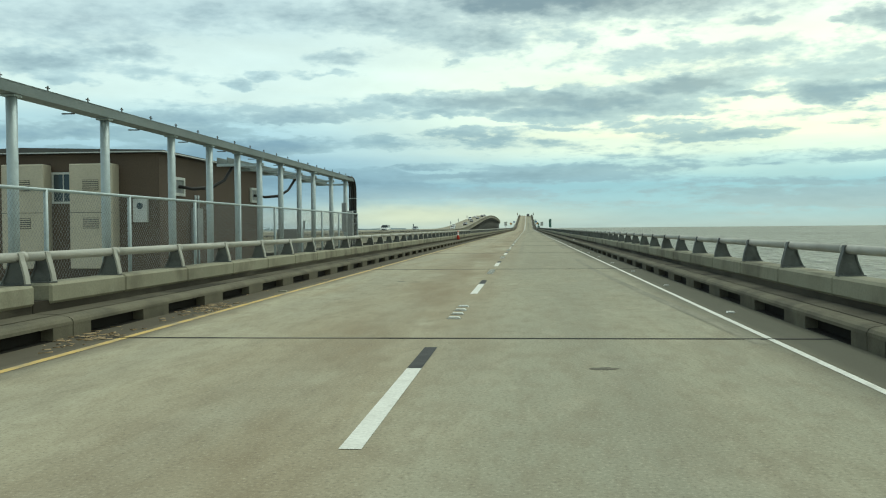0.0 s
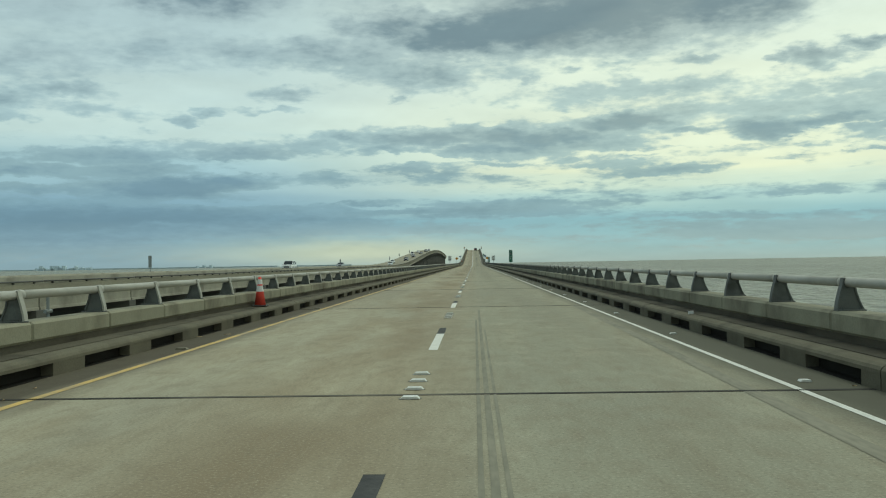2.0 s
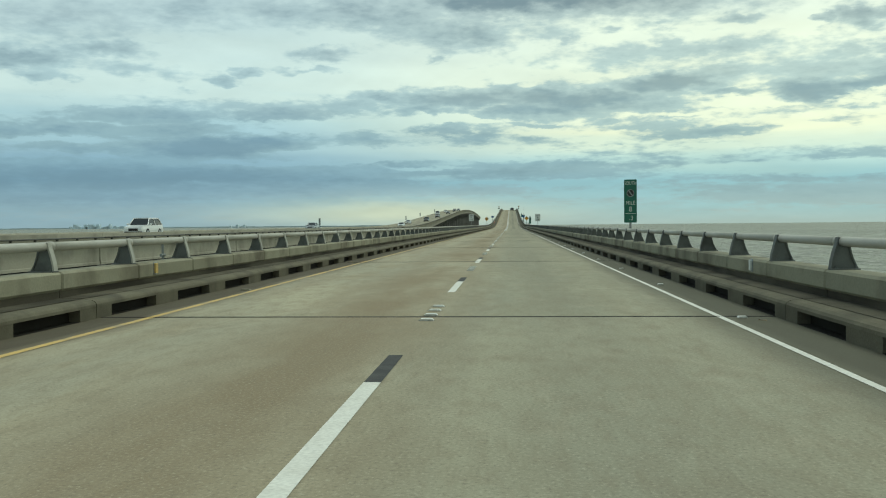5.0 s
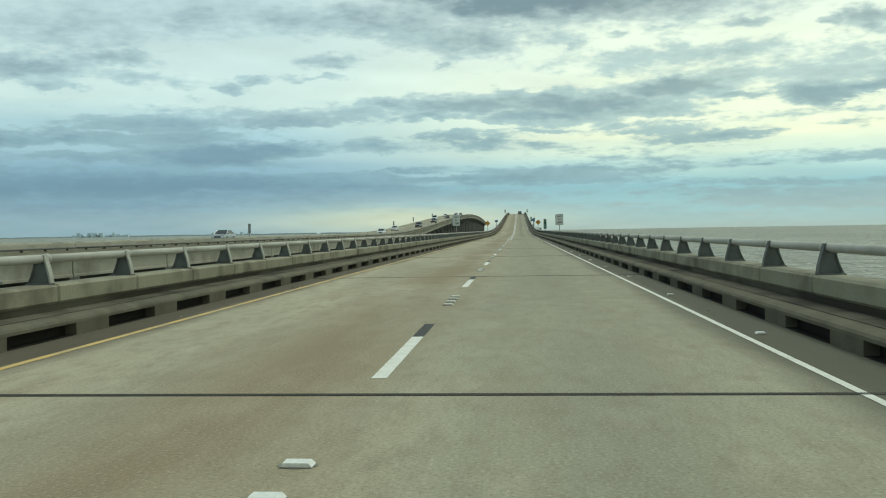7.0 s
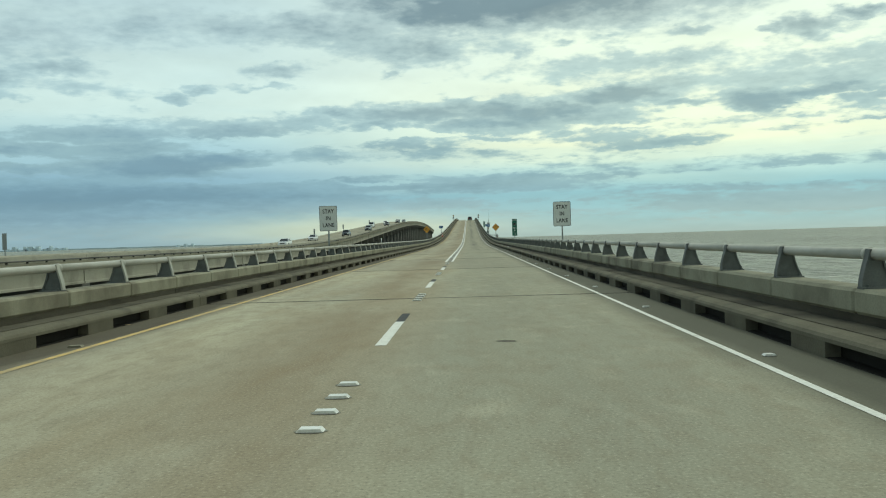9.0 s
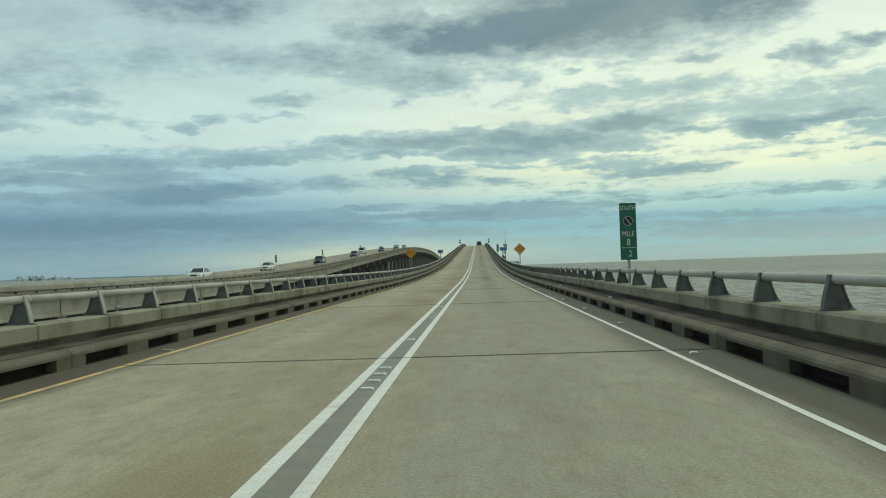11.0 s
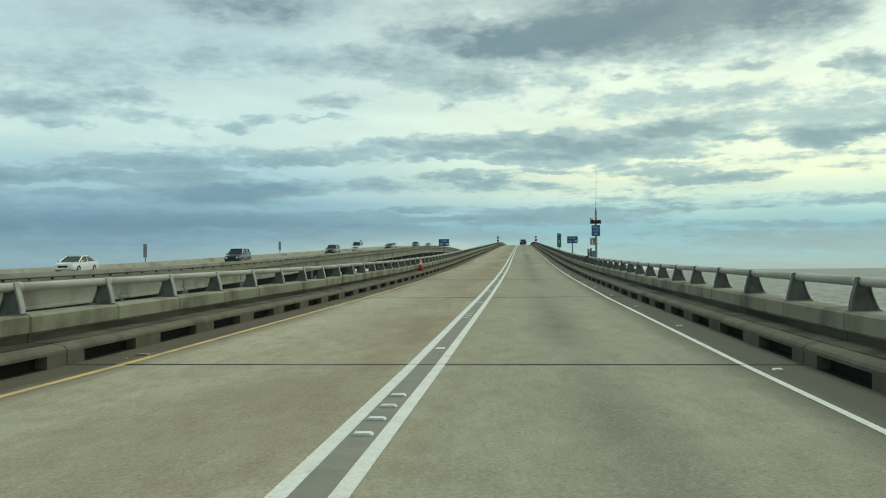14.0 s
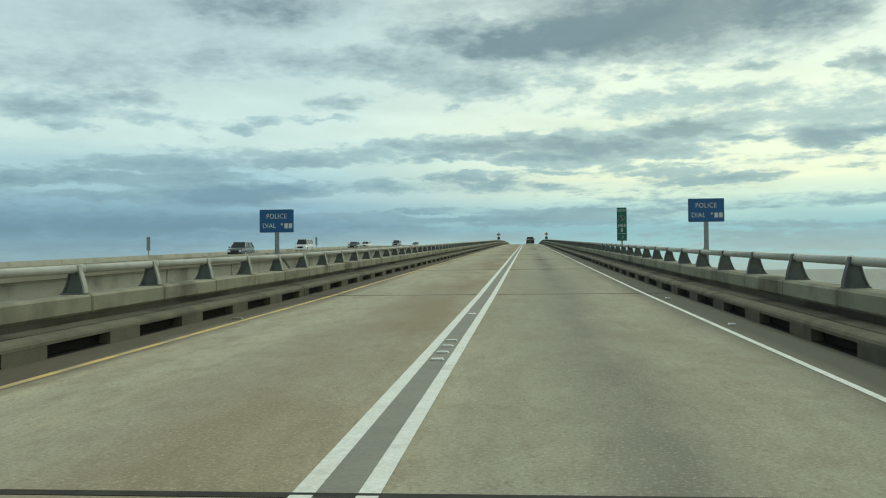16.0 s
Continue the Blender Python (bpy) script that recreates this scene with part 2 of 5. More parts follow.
    colour = mix(val("MULTIPLY", glow, 0.8), colour, pale.outputs[0])
    # lit upper rims and shaded undersides of the clouds, and the brighter half of the sky
    rim = val("ADD", 1.0, val("MULTIPLY", val("SUBTRACT", big, above), 0.5))
    half = val("ADD", 1.0, val("MULTIPLY", x, 0.10))
    gain = val("MULTIPLY", rim, half)
    shade = N.new("ShaderNodeVectorMath")
    shade.operation = "SCALE"
    L.new(colour, shade.inputs[0]), L.new(gain, shade.inputs["Scale"])
    tint = N.new("ShaderNodeMix")
    tint.data_type, tint.blend_type = "RGBA", "MULTIPLY"
    cold = N.new("ShaderNodeMix")
    cold.data_type, cold.blend_type = "RGBA", "MULTIPLY"
    L.new(val("MULTIPLY", step(az, 0.05, -0.35), val("ADD", 0.45, val("MULTIPLY", step(el, 0.16, 0.09), 0.55))), cold.inputs[0])
    L.new(shade.outputs[0], cold.inputs[6])
    cold.inputs[7].default_value = (0.83, 0.90, 0.965, 1)
    L.new(step(az, -0.35, 0.25), tint.inputs[0])
    L.new(cold.outputs[2], tint.inputs[6])
    tint.inputs[7].default_value = (1.04, 1.0, 0.905, 1)
    colour = tint.outputs[2]
    sky = N.new("ShaderNodeTexSky")
    sky.sky_type, sky.sun_disc = "NISHITA", False
    sky.sun_elevation, sky.sun_rotation = radians(65), radians(36)
    thin = N.new("ShaderNodeMix")
    thin.data_type, thin.blend_type = "RGBA", "ADD"
    thin.inputs[0].default_value = 0.02
    L.new(colour, thin.inputs[6]), L.new(sky.outputs[0], thin.inputs[7])
    bg = N.new("ShaderNodeBackground")
    bg.inputs[1].default_value = SKY_STRENGTH
    L.new(thin.outputs[2], bg.inputs[0])
    out = N.new("ShaderNodeOutputWorld")
    L.new(bg.outputs[0], out.inputs[0])


SKY_STRENGTH = 1.0
build_world()
sun = new("sun", bpy.data.lights.new("sun", "SUN"))
sun.data.energy, sun.data.angle, sun.data.color = 1.5, radians(45), (0.97, 0.965, 0.88)
sun.matrix_world = look((26, 36, 95), (0, 0, 0))


# ---------------------------------------------------------------- materials
def material(name, base, rough=0.7, metal=0.0, gloss=0.5, second=None, scale=6.0, fine=60.0, bump=0.15, bump_dist=0.01,
             stain=None, stain_scale=0.6, stain_at=(0.5, 0.72), spread=0.0, stretch=(1, 1, 1), amount=0.6):
    """Painted, cast or worn surface: two scales of grain, stains and fine relief, in metres."""
    m = bpy.data.materials.new(name)
    m.use_nodes = True
    nt = m.node_tree
    N, L = nt.nodes, nt.links
    b = N["Principled BSDF"]
    b.inputs["Roughness"].default_value, b.inputs["Metallic"].default_value = rough, metal
    b.inputs["Specular IOR Level"].default_value = gloss
    geo = N.new("ShaderNodeNewGeometry")
    mp = N.new("ShaderNodeMapping")
    mp.inputs["Scale"].default_value = stretch
    L.new(geo.outputs["Position"], mp.inputs["Vector"])

    def tex(s, d=4):
        n = N.new("ShaderNodeTexNoise")
        n.inputs["Scale"].default_value, n.inputs["Detail"].default_value = s, d
        L.new(mp.outputs[0], n.inputs["Vector"])
        return n.outputs["Fac"]

    def blend(fac, a, bcol, mode="MIX"):
        n = N.new("ShaderNodeMix")
        n.data_type, n.blend_type = "RGBA", mode
        L.new(fac, n.inputs[0])
        for i, v in ((6, a), (7, bcol)):
            if isinstance(v, tuple):
                n.inputs[i].default_value = (*v, 1)
            else:
                L.new(v, n.inputs[i])
        return n.outputs[2]

    def window_of(fac, lo, hi, top=1.0):
        n = N.new("ShaderNodeMapRange")
        n.inputs["From Min"].default_value, n.inputs["From Max"].default_value, n.inputs["To Max"].default_value = lo, hi, top
        L.new(fac, n.inputs["Value"])
        return n.outputs[0]

    second = second or tuple(c * 0.72 for c in base)
    col = blend(window_of(tex(scale), 0.35, 0.68, amount), base, second)
    grit = tex(fine, 3)
    col = blend(window_of(grit, 0.4, 0.75, 0.45), col, tuple(c * 0.55 for c in base))
    if stain:
        col = blend(window_of(tex(stain_scale, 5), stain_at[0], stain_at[1], 0.85), col, stain)
    if spread:
        info = N.new("ShaderNodeObjectInfo")
        col = blend(window_of(info.outputs["Random"], 0, 1, spread), col, tuple(c * 0.45 for c in base))
    L.new(col, b.inputs["Base Color"])
    bp = N.new("ShaderNodeBump")
    bp.inputs["Strength"].default_value, bp.inputs["Distance"].default_value = bump, bump_dist
    L.new(grit, bp.inputs["Height"])
    L.new(bp.outputs[0], b.inputs["Normal"])
    return m


def road_material():
    """Old buff concrete: speckled aggregate, brown blotches, darker wheel tracks and long oil streaks."""
    m = bpy.data.materials.new("road_concrete")
    m.use_nodes = True
    nt = m.node_tree
    N, L = nt.nodes, nt.links
    b = N["Principled BSDF"]
    b.inputs["Roughness"].default_value, b.inputs["Specular IOR Level"].default_value = 0.9, 0.2
    geo = N.new("ShaderNodeNewGeometry")

    def tex(scale, detail, stretch=(1, 1, 1), rough=0.55):
        mp = N.new("ShaderNodeMapping")
        mp.inputs["Scale"].default_value = stretch
        L.new(geo.outputs["Position"], mp.inputs["Vector"])
        n = N.new("ShaderNodeTexNoise")
        n.inputs["Scale"].default_value, n.inputs["Detail"].default_value, n.inputs["Roughness"].default_value = scale, detail, rough
        L.new(mp.outputs[0], n.inputs["Vector"])
        return n.outputs["Fac"]

    def span(fac, lo, hi, top):
        n = N.new("ShaderNodeMapRange")
        n.inputs["From Min"].default_value, n.inputs["From Max"].default_value, n.inputs["To Max"].default_value = lo, hi, top
        L.new(fac, n.inputs["Value"])
        return n.outputs[0]

    def blend(fac, a, c):
        n = N.new("ShaderNodeMix")
        n.data_type = "RGBA"
        L.new(fac, n.inputs[0])
        for i, v in ((6, a), (7, c)):
            if isinstance(v, tuple):
                n.inputs[i].default_value = (*v, 1)
            else:
                L.new(v, n.inputs[i])
        return n.outputs[2]

    sepx = N.new("ShaderNodeSeparateXYZ")
    L.new(geo.outputs["Position"], sepx.inputs[0])
    # brown drift of dirt beside the lane line
    lane = N.new("ShaderNodeMath")
    lane.operation = "ADD"
    L.new(sepx.outputs[0], lane.inputs[0])
    lane.inputs[1].default_value = 0.75
    side = N.new("ShaderNodeMath")
    side.operation = "ABSOLUTE"
    L.new(lane.outputs[0], side.inputs[0])
    drift = N.new("ShaderNodeMath")
    drift.operation = "MULTIPLY"
    L.new(span(side.outputs[0], 1.5, 0.2, 1.0), drift.inputs[0])
    L.new(span(tex(0.55, 5, (1, 0.25, 1), 0.6), 0.34, 0.60, 0.9), drift.inputs[1])
    oil_at = N.new("ShaderNodeMath")
    oil_at.operation = "SUBTRACT"
    L.new(sepx.outputs[0], oil_at.inputs[0])
    oil_at.inputs[1].default_value = 1.75
    oil_off = N.new("ShaderNodeMath")
    oil_off.operation = "ABSOLUTE"
    L.new(oil_at.outputs[0], oil_off.inputs[0])
    oil = N.new("ShaderNodeMath")
    oil.operation = "MULTIPLY"
    L.new(span(oil_off.outputs[0], 0.62, 0.05, 1.0), oil.inputs[0])
    L.new(span(tex(0.22, 7, (1, 0.28, 1), 0.62), 0.38, 0.58, 0.85), oil.inputs[1])
    climb = N.new("ShaderNodeMath")      # heavy traffic drips most where it climbs
    climb.operation = "MULTIPLY"
    L.new(oil.outputs[0], climb.inputs[0])
    late = N.new("ShaderNodeMapRange")
    late.inputs["From Min"].default_value, late.inputs["From Max"].default_value, late.inputs["To Min"].default_value = 335, 400, 0.18
    L.new(sepx.outputs[1], late.inputs["Value"])
    L.new(late.outputs[0], climb.inputs[1])
    speck, grit = tex(40, 4, (1, 0.8, 1), 0.78), tex(12, 4, (1, 0.2, 1), 0.6)
    col = blend(span(tex(0.5, 5, (1, 0.16, 1), 0.55), 0.36, 0.64, 0.9), (0.455, 0.415, 0.29), (0.345, 0.325, 0.24))
    col = blend(span(tex(1.5, 4, (1, 0.2, 1), 0.55), 0.46, 0.68, 0.55), col, (0.31, 0.25, 0.155))
    col = blend(span(tex(0.9, 4, (1, 0.02, 1)), 0.45, 0.72, 0.65), col, (0.29, 0.27, 0.20))
    col = blend(span(tex(0.10, 4, (1, 0.35, 1)), 0.50, 0.72, 0.55), col, (0.27, 0.235, 0.175))
    col = blend(span(sepx.outputs[0], -0.2, 0.9, 0.46), col, (0.218, 0.230, 0.176))   # the busier lane is worn greyer; the windscreen's green tint is painted in too
    col = blend(span(tex(3.4, 5, (1, 0.45, 1), 0.62), 0.47, 0.68, 0.5), col, (0.23, 0.195, 0.135))
    col = blend(span(tex(2.1, 5, (1, 0.4, 1), 0.6), 0.46, 0.30, 0.24), col, (0.52, 0.475, 0.35))
    col = blend(drift.outputs[0], col, (0.235, 0.18, 0.108))
    col = blend(climb.outputs[0], col, (0.12, 0.118, 0.095))
    col = blend(span(grit, 0.50, 0.70, 0.32), col, (0.21, 0.18, 0.12))
    col = blend(span(speck, 0.53, 0.68, 0.8), col, (0.16, 0.14, 0.105))
    col = blend(span(speck, 0.46, 0.31, 0.55), col, (0.54, 0.51, 0.39))
    info = N.new("ShaderNodeObjectInfo")
    col = blend(span(info.outputs["Random"], 0, 1, 0.22), col, (0.22, 0.20, 0.155))
    # grime washed into the gutters, its edge wandering over the edge lines
    wander = tex(0.8, 5, (1, 0.12, 1), 0.6)

    def gutter(sign, lo, hi, drift_by):
        n = N.new("ShaderNodeMath")
        n.operation = "MULTIPLY_ADD"
        L.new(wander, n.inputs[0])
        n.inputs[1].default_value = drift_by
        if sign > 0:
            L.new(sepx.outputs[0], n.inputs[2])
        else:
            f = N.new("ShaderNodeMath")
            f.operation = "MULTIPLY"
            L.new(sepx.outputs[0], f.inputs[0])
            f.inputs[1].default_value = -1.0
            L.new(f.outputs[0], n.inputs[2])
        return span(n.outputs[0], lo + drift_by * 0.5, hi + drift_by * 0.5, 0.86)

    col = blend(gutter(1, 3.15, 3.75, 0.7), col, (0.076, 0.074, 0.055))
    col = blend(gutter(-1, 3.28, 3.80, 0.9), col, (0.056, 0.046, 0.032))
    L.new(col, b.inputs["Base Color"])
    bp = N.new("ShaderNodeBump")
    bp.inputs["Strength"].default_value, bp.inputs["Distance"].default_value = 0.35, 0.004
    L.new(speck, bp.inputs["Height"])
    L.new(bp.outputs[0], b.inputs["Normal"])
    return m


ROAD = road_material()
CURB = material("weathered_curb_concrete", (0.170, 0.157, 0.113), 0.9, gloss=0.15, second=(0.10, 0.087, 0.063), scale=2.2, fine=40, bump=0.4,
                stain=(0.09, 0.085, 0.065), stain_scale=1.1, stain_at=(0.5, 0.7), spread=0.2)
WALK = material("stained_walkway_concrete", (0.130, 0.119, 0.087), 0.92, gloss=0.15, second=(0.075, 0.066, 0.049), scale=1.6, fine=38, bump=0.4,
                stain=(0.035, 0.032, 0.025), stain_scale=0.8, stain_at=(0.45, 0.66), spread=0.2)
WALL = material("streaked_wall_concrete", (0.120, 0.109, 0.082), 0.92, gloss=0.15, second=(0.085, 0.072, 0.052), scale=1.3, fine=38, bump=0.4,
                stain=(0.038, 0.033, 0.025), stain_scale=1.1, stain_at=(0.46, 0.60), spread=0.2, stretch=(1, 0.35, 1.6))
# near-black colour that paints the darkness inside the drain slots
SLOT_SHADE = material("slot_shade_black", (0.022, 0.020, 0.016), 0.8, gloss=0.15, scale=2, fine=30)
PARAPET = material("parapet_concrete", (0.342, 0.328, 0.243), 0.88, gloss=0.15, second=(0.248, 0.237, 0.172), scale=1.8, fine=45, bump=0.3,
                   stain=(0.12, 0.10, 0.074), stain_scale=0.9, stain_at=(0.48, 0.70), spread=0.25)
BRIDGE = material("bridge_concrete", (0.44, 0.415, 0.335), 0.9, gloss=0.15, second=(0.38, 0.36, 0.30), scale=0.7, fine=14, bump=0.25,
                  stain=(0.22, 0.21, 0.17), stain_scale=0.35, spread=0.15)
FARROAD = material("worn_far_road_concrete", (0.35, 0.325, 0.245), 0.9, gloss=0.2, second=(0.27, 0.25, 0.19), scale=0.5, fine=18, bump=0.2,
                   stain=(0.20, 0.185, 0.145), stain_scale=0.25, spread=0.15, stretch=(1, 0.2, 1))
PILE = material("pile_concrete", (0.15, 0.148, 0.132), 0.92, gloss=0.15, scale=0.8, fine=12, spread=0.2)
ALUM = material("dull_aluminium", (0.46, 0.45, 0.40), 0.62, 0.2, second=(0.37, 0.36, 0.31), scale=3, fine=70, bump=0.08,
                stain=(0.30, 0.29, 0.25), stain_scale=2.2, stain_at=(0.55, 0.8), spread=0.12)
CAST = material("cast_aluminium_post", (0.15, 0.16, 0.15), 0.65, 0.3, second=(0.10, 0.105, 0.10), scale=6, fine=60, bump=0.15,
                stain=(0.06, 0.06, 0.055), stain_scale=3.0, spread=0.15)
GALV = material("galvanised_steel", (0.46, 0.53, 0.54), 0.5, 0.35, second=(0.35, 0.41, 0.42), scale=9, fine=80, bump=0.06, spread=0.1)
WHITE = material("white_road_paint", (0.74, 0.735, 0.67), 0.7, gloss=0.25, second=(0.60, 0.585, 0.52), scale=5, fine=40, bump=0.2,
                 stain=(0.40, 0.38, 0.31), stain_scale=3.0, stain_at=(0.62, 0.85))
YELLOW = material("yellow_road_paint", (0.66, 0.45, 0.13), 0.7, second=(0.48, 0.35, 0.15), scale=4, fine=40, bump=0.2,
                  stain=(0.30, 0.25, 0.16), stain_scale=1.6, stain_at=(0.46, 0.66))
BLACK = material("black_contrast_paint", (0.05, 0.05, 0.05), 0.8, gloss=0.2, second=(0.10, 0.10, 0.095), scale=5, fine=40, bump=0.3)
FILL = material("grey_centre_strip", (0.215, 0.205, 0.158), 0.65, second=(0.15, 0.142, 0.11), scale=3, fine=30, bump=0.35)
SEAL = material("joint_sealant", (0.028, 0.026, 0.022), 0.8, gloss=0.2, second=(0.06, 0.054, 0.043), scale=5, fine=40, stain=(0.15, 0.135, 0.105), stain_scale=0.35, stain_at=(0.54, 0.66))
RUBBER_MARK = material("tyre_rubber_film", (0.215, 0.206, 0.157), 0.85, gloss=0.2, second=(0.29, 0.272, 0.206), scale=4, fine=20, stretch=(1, 0.2, 1), amount=0.95)
TAR = material("worn_tar_spot", (0.11, 0.10, 0.078), 0.85, gloss=0.2, second=(0.20, 0.185, 0.14), scale=6, fine=30, amount=0.9)
CERAMIC = material("ceramic_marker", (0.80, 0.80, 0.75), 0.35, second=(0.62, 0.6, 0.54), scale=9, fine=60, bump=0.1, spread=0.25)
SHED = material("brown_shed_panel", (0.115, 0.088, 0.066), 0.8, gloss=0.25, second=(0.095, 0.073, 0.056), scale=1.2, fine=30, bump=0.3)
TRIM = material("pale_roof_trim", (0.62, 0.64, 0.62), 0.45, 0.3, scale=4, fine=40)
BEIGE = material("beige_enamel", (0.50, 0.46, 0.36), 0.5, second=(0.44, 0.40, 0.31), scale=2, fine=40, bump=0.05)
BLACKPLASTIC = material("black_cable_sheath", (0.02, 0.02, 0.02), 0.5, scale=6, fine=50, bump=0.1)
STEELDARK = material("dark_weathered_steel", (0.12, 0.12, 0.11), 0.6, 0.5, scale=5, fine=50)
GREENSIGN = material("green_sign_sheeting", (0.010, 0.125, 0.08), 0.45, second=(0.010, 0.10, 0.065), scale=4, fine=60, bump=0.03)
BLUESIGN = material("blue_sign_sheeting", (0.014, 0.105, 0.29), 0.45, second=(0.014, 0.085, 0.24), scale=4, fine=60, bump=0.03)
ORANGESIGN = material("amber_sign_sheeting", (0.72, 0.34, 0.035), 0.5, second=(0.62, 0.30, 0.04), scale=4, fine=60, bump=0.03)
TAN = material("weathered_tan_enamel", (0.36, 0.27, 0.17), 0.6, second=(0.24, 0.17, 0.10), scale=4, fine=40, bump=0.1)
DULLAMBER = material("faded_amber_sheeting", (0.46, 0.31, 0.15), 0.6, second=(0.36, 0.26, 0.15), scale=4, fine=60, bump=0.03)
TRAY = material("weathered_tray_steel", (0.20, 0.235, 0.23), 0.55, 0.3, second=(0.12, 0.145, 0.14), scale=3, fine=50, bump=0.08, stretch=(1, 0.3, 1))
WHITESIGN = material("white_sign_sheeting", (0.66, 0.68, 0.64), 0.45, second=(0.56, 0.58, 0.54), scale=4, fine=60, bump=0.03)
GATEGREEN = material("dark_green_pipe_enamel", (0.030, 0.060, 0.055), 0.55, second=(0.05, 0.075, 0.07), scale=6, fine=50, stain=(0.10, 0.07, 0.045), stain_scale=4.0)
CABINET = material("dull_green_grey_enamel", (0.30, 0.335, 0.30), 0.55, second=(0.24, 0.265, 0.235), scale=2.5, fine=40, bump=0.06,
                   stain=(0.17, 0.15, 0.11), stain_scale=1.8, stain_at=(0.55, 0.75))
SIGNBACK = material("sign_back_aluminium", (0.38, 0.40, 0.40), 0.5, 0.6, scale=4, fine=60)
SIGNBLACK = material("black_sign_ink", (0.02, 0.02, 0.02), 0.6, scale=8, fine=60, bump=0.02)
SIGNPOST = material("galvanised_sign_post", (0.33, 0.35, 0.34), 0.5, 0.5, second=(0.25, 0.26, 0.25), scale=8, fine=60, spread=0.2)
CONE = material("orange_cone_vinyl", (0.80, 0.075, 0.05), 0.55, second=(0.66, 0.07, 0.05), scale=8, fine=60, bump=0.05)
CONEWHITE = material("white_reflective_band", (0.75, 0.75, 0.72), 0.4, scale=8, fine=60, bump=0.03)
# aerial haze is painted into the pale blue base of city and shore
GREY_HAZE = material("haze_painted_city", (0.63, 0.76, 0.83), 1.0, scale=0.02, fine=0.2, bump=0.0)
SHORE = material("haze_painted_shore", (0.54, 0.64, 0.68), 1.0, scale=0.02, fine=0.2, bump=0.0)


def plain(name, col, rough=0.4, metal=0.0, coat=0.0, trans=0.0):
    m = bpy.data.materials.new(name)
    m.use_nodes = True
    b = m.node_tree.nodes["Principled BSDF"]
    b.inputs["Base Color"].default_value = (*col, 1)
    b.inputs["Roughness"].default_value, b.inputs["Metallic"].default_value = rough, metal
    b.inputs["Coat Weight"].default_value, b.inputs["Transmission Weight"].default_value = coat, trans
    return m


CARGLASS = plain("tinted_car_glass", (0.015, 0.02, 0.022), 0.06)
TYRE = plain("tyre_rubber", (0.02, 0.02, 0.02), 0.85)
RIM = plain("wheel_alloy", (0.45, 0.46, 0.47), 0.35, 0.9)
LAMP = plain("clear_headlamp", (0.75, 0.78, 0.78), 0.1)
TAIL = plain("red_tail_lamp", (0.35, 0.01, 0.01), 0.2)
GLASS = plain("window_glass", (0.05, 0.07, 0.08), 0.05)
PAINTS = {"white": plain("white_car_paint", (0.74, 0.75, 0.74), 0.35, 0, 0.6), "grey": plain("grey_car_paint", (0.13, 0.14, 0.15), 0.35, 0.4, 0.6),
          "silver": plain("silver_car_paint", (0.38, 0.40, 0.41), 0.35, 0.6, 0.6), "black": plain("black_car_paint", (0.02, 0.021, 0.024), 0.3, 0, 0.7),
          "dark": plain("dark_blue_car_paint", (0.03, 0.045, 0.065), 0.3, 0.2, 0.7)}


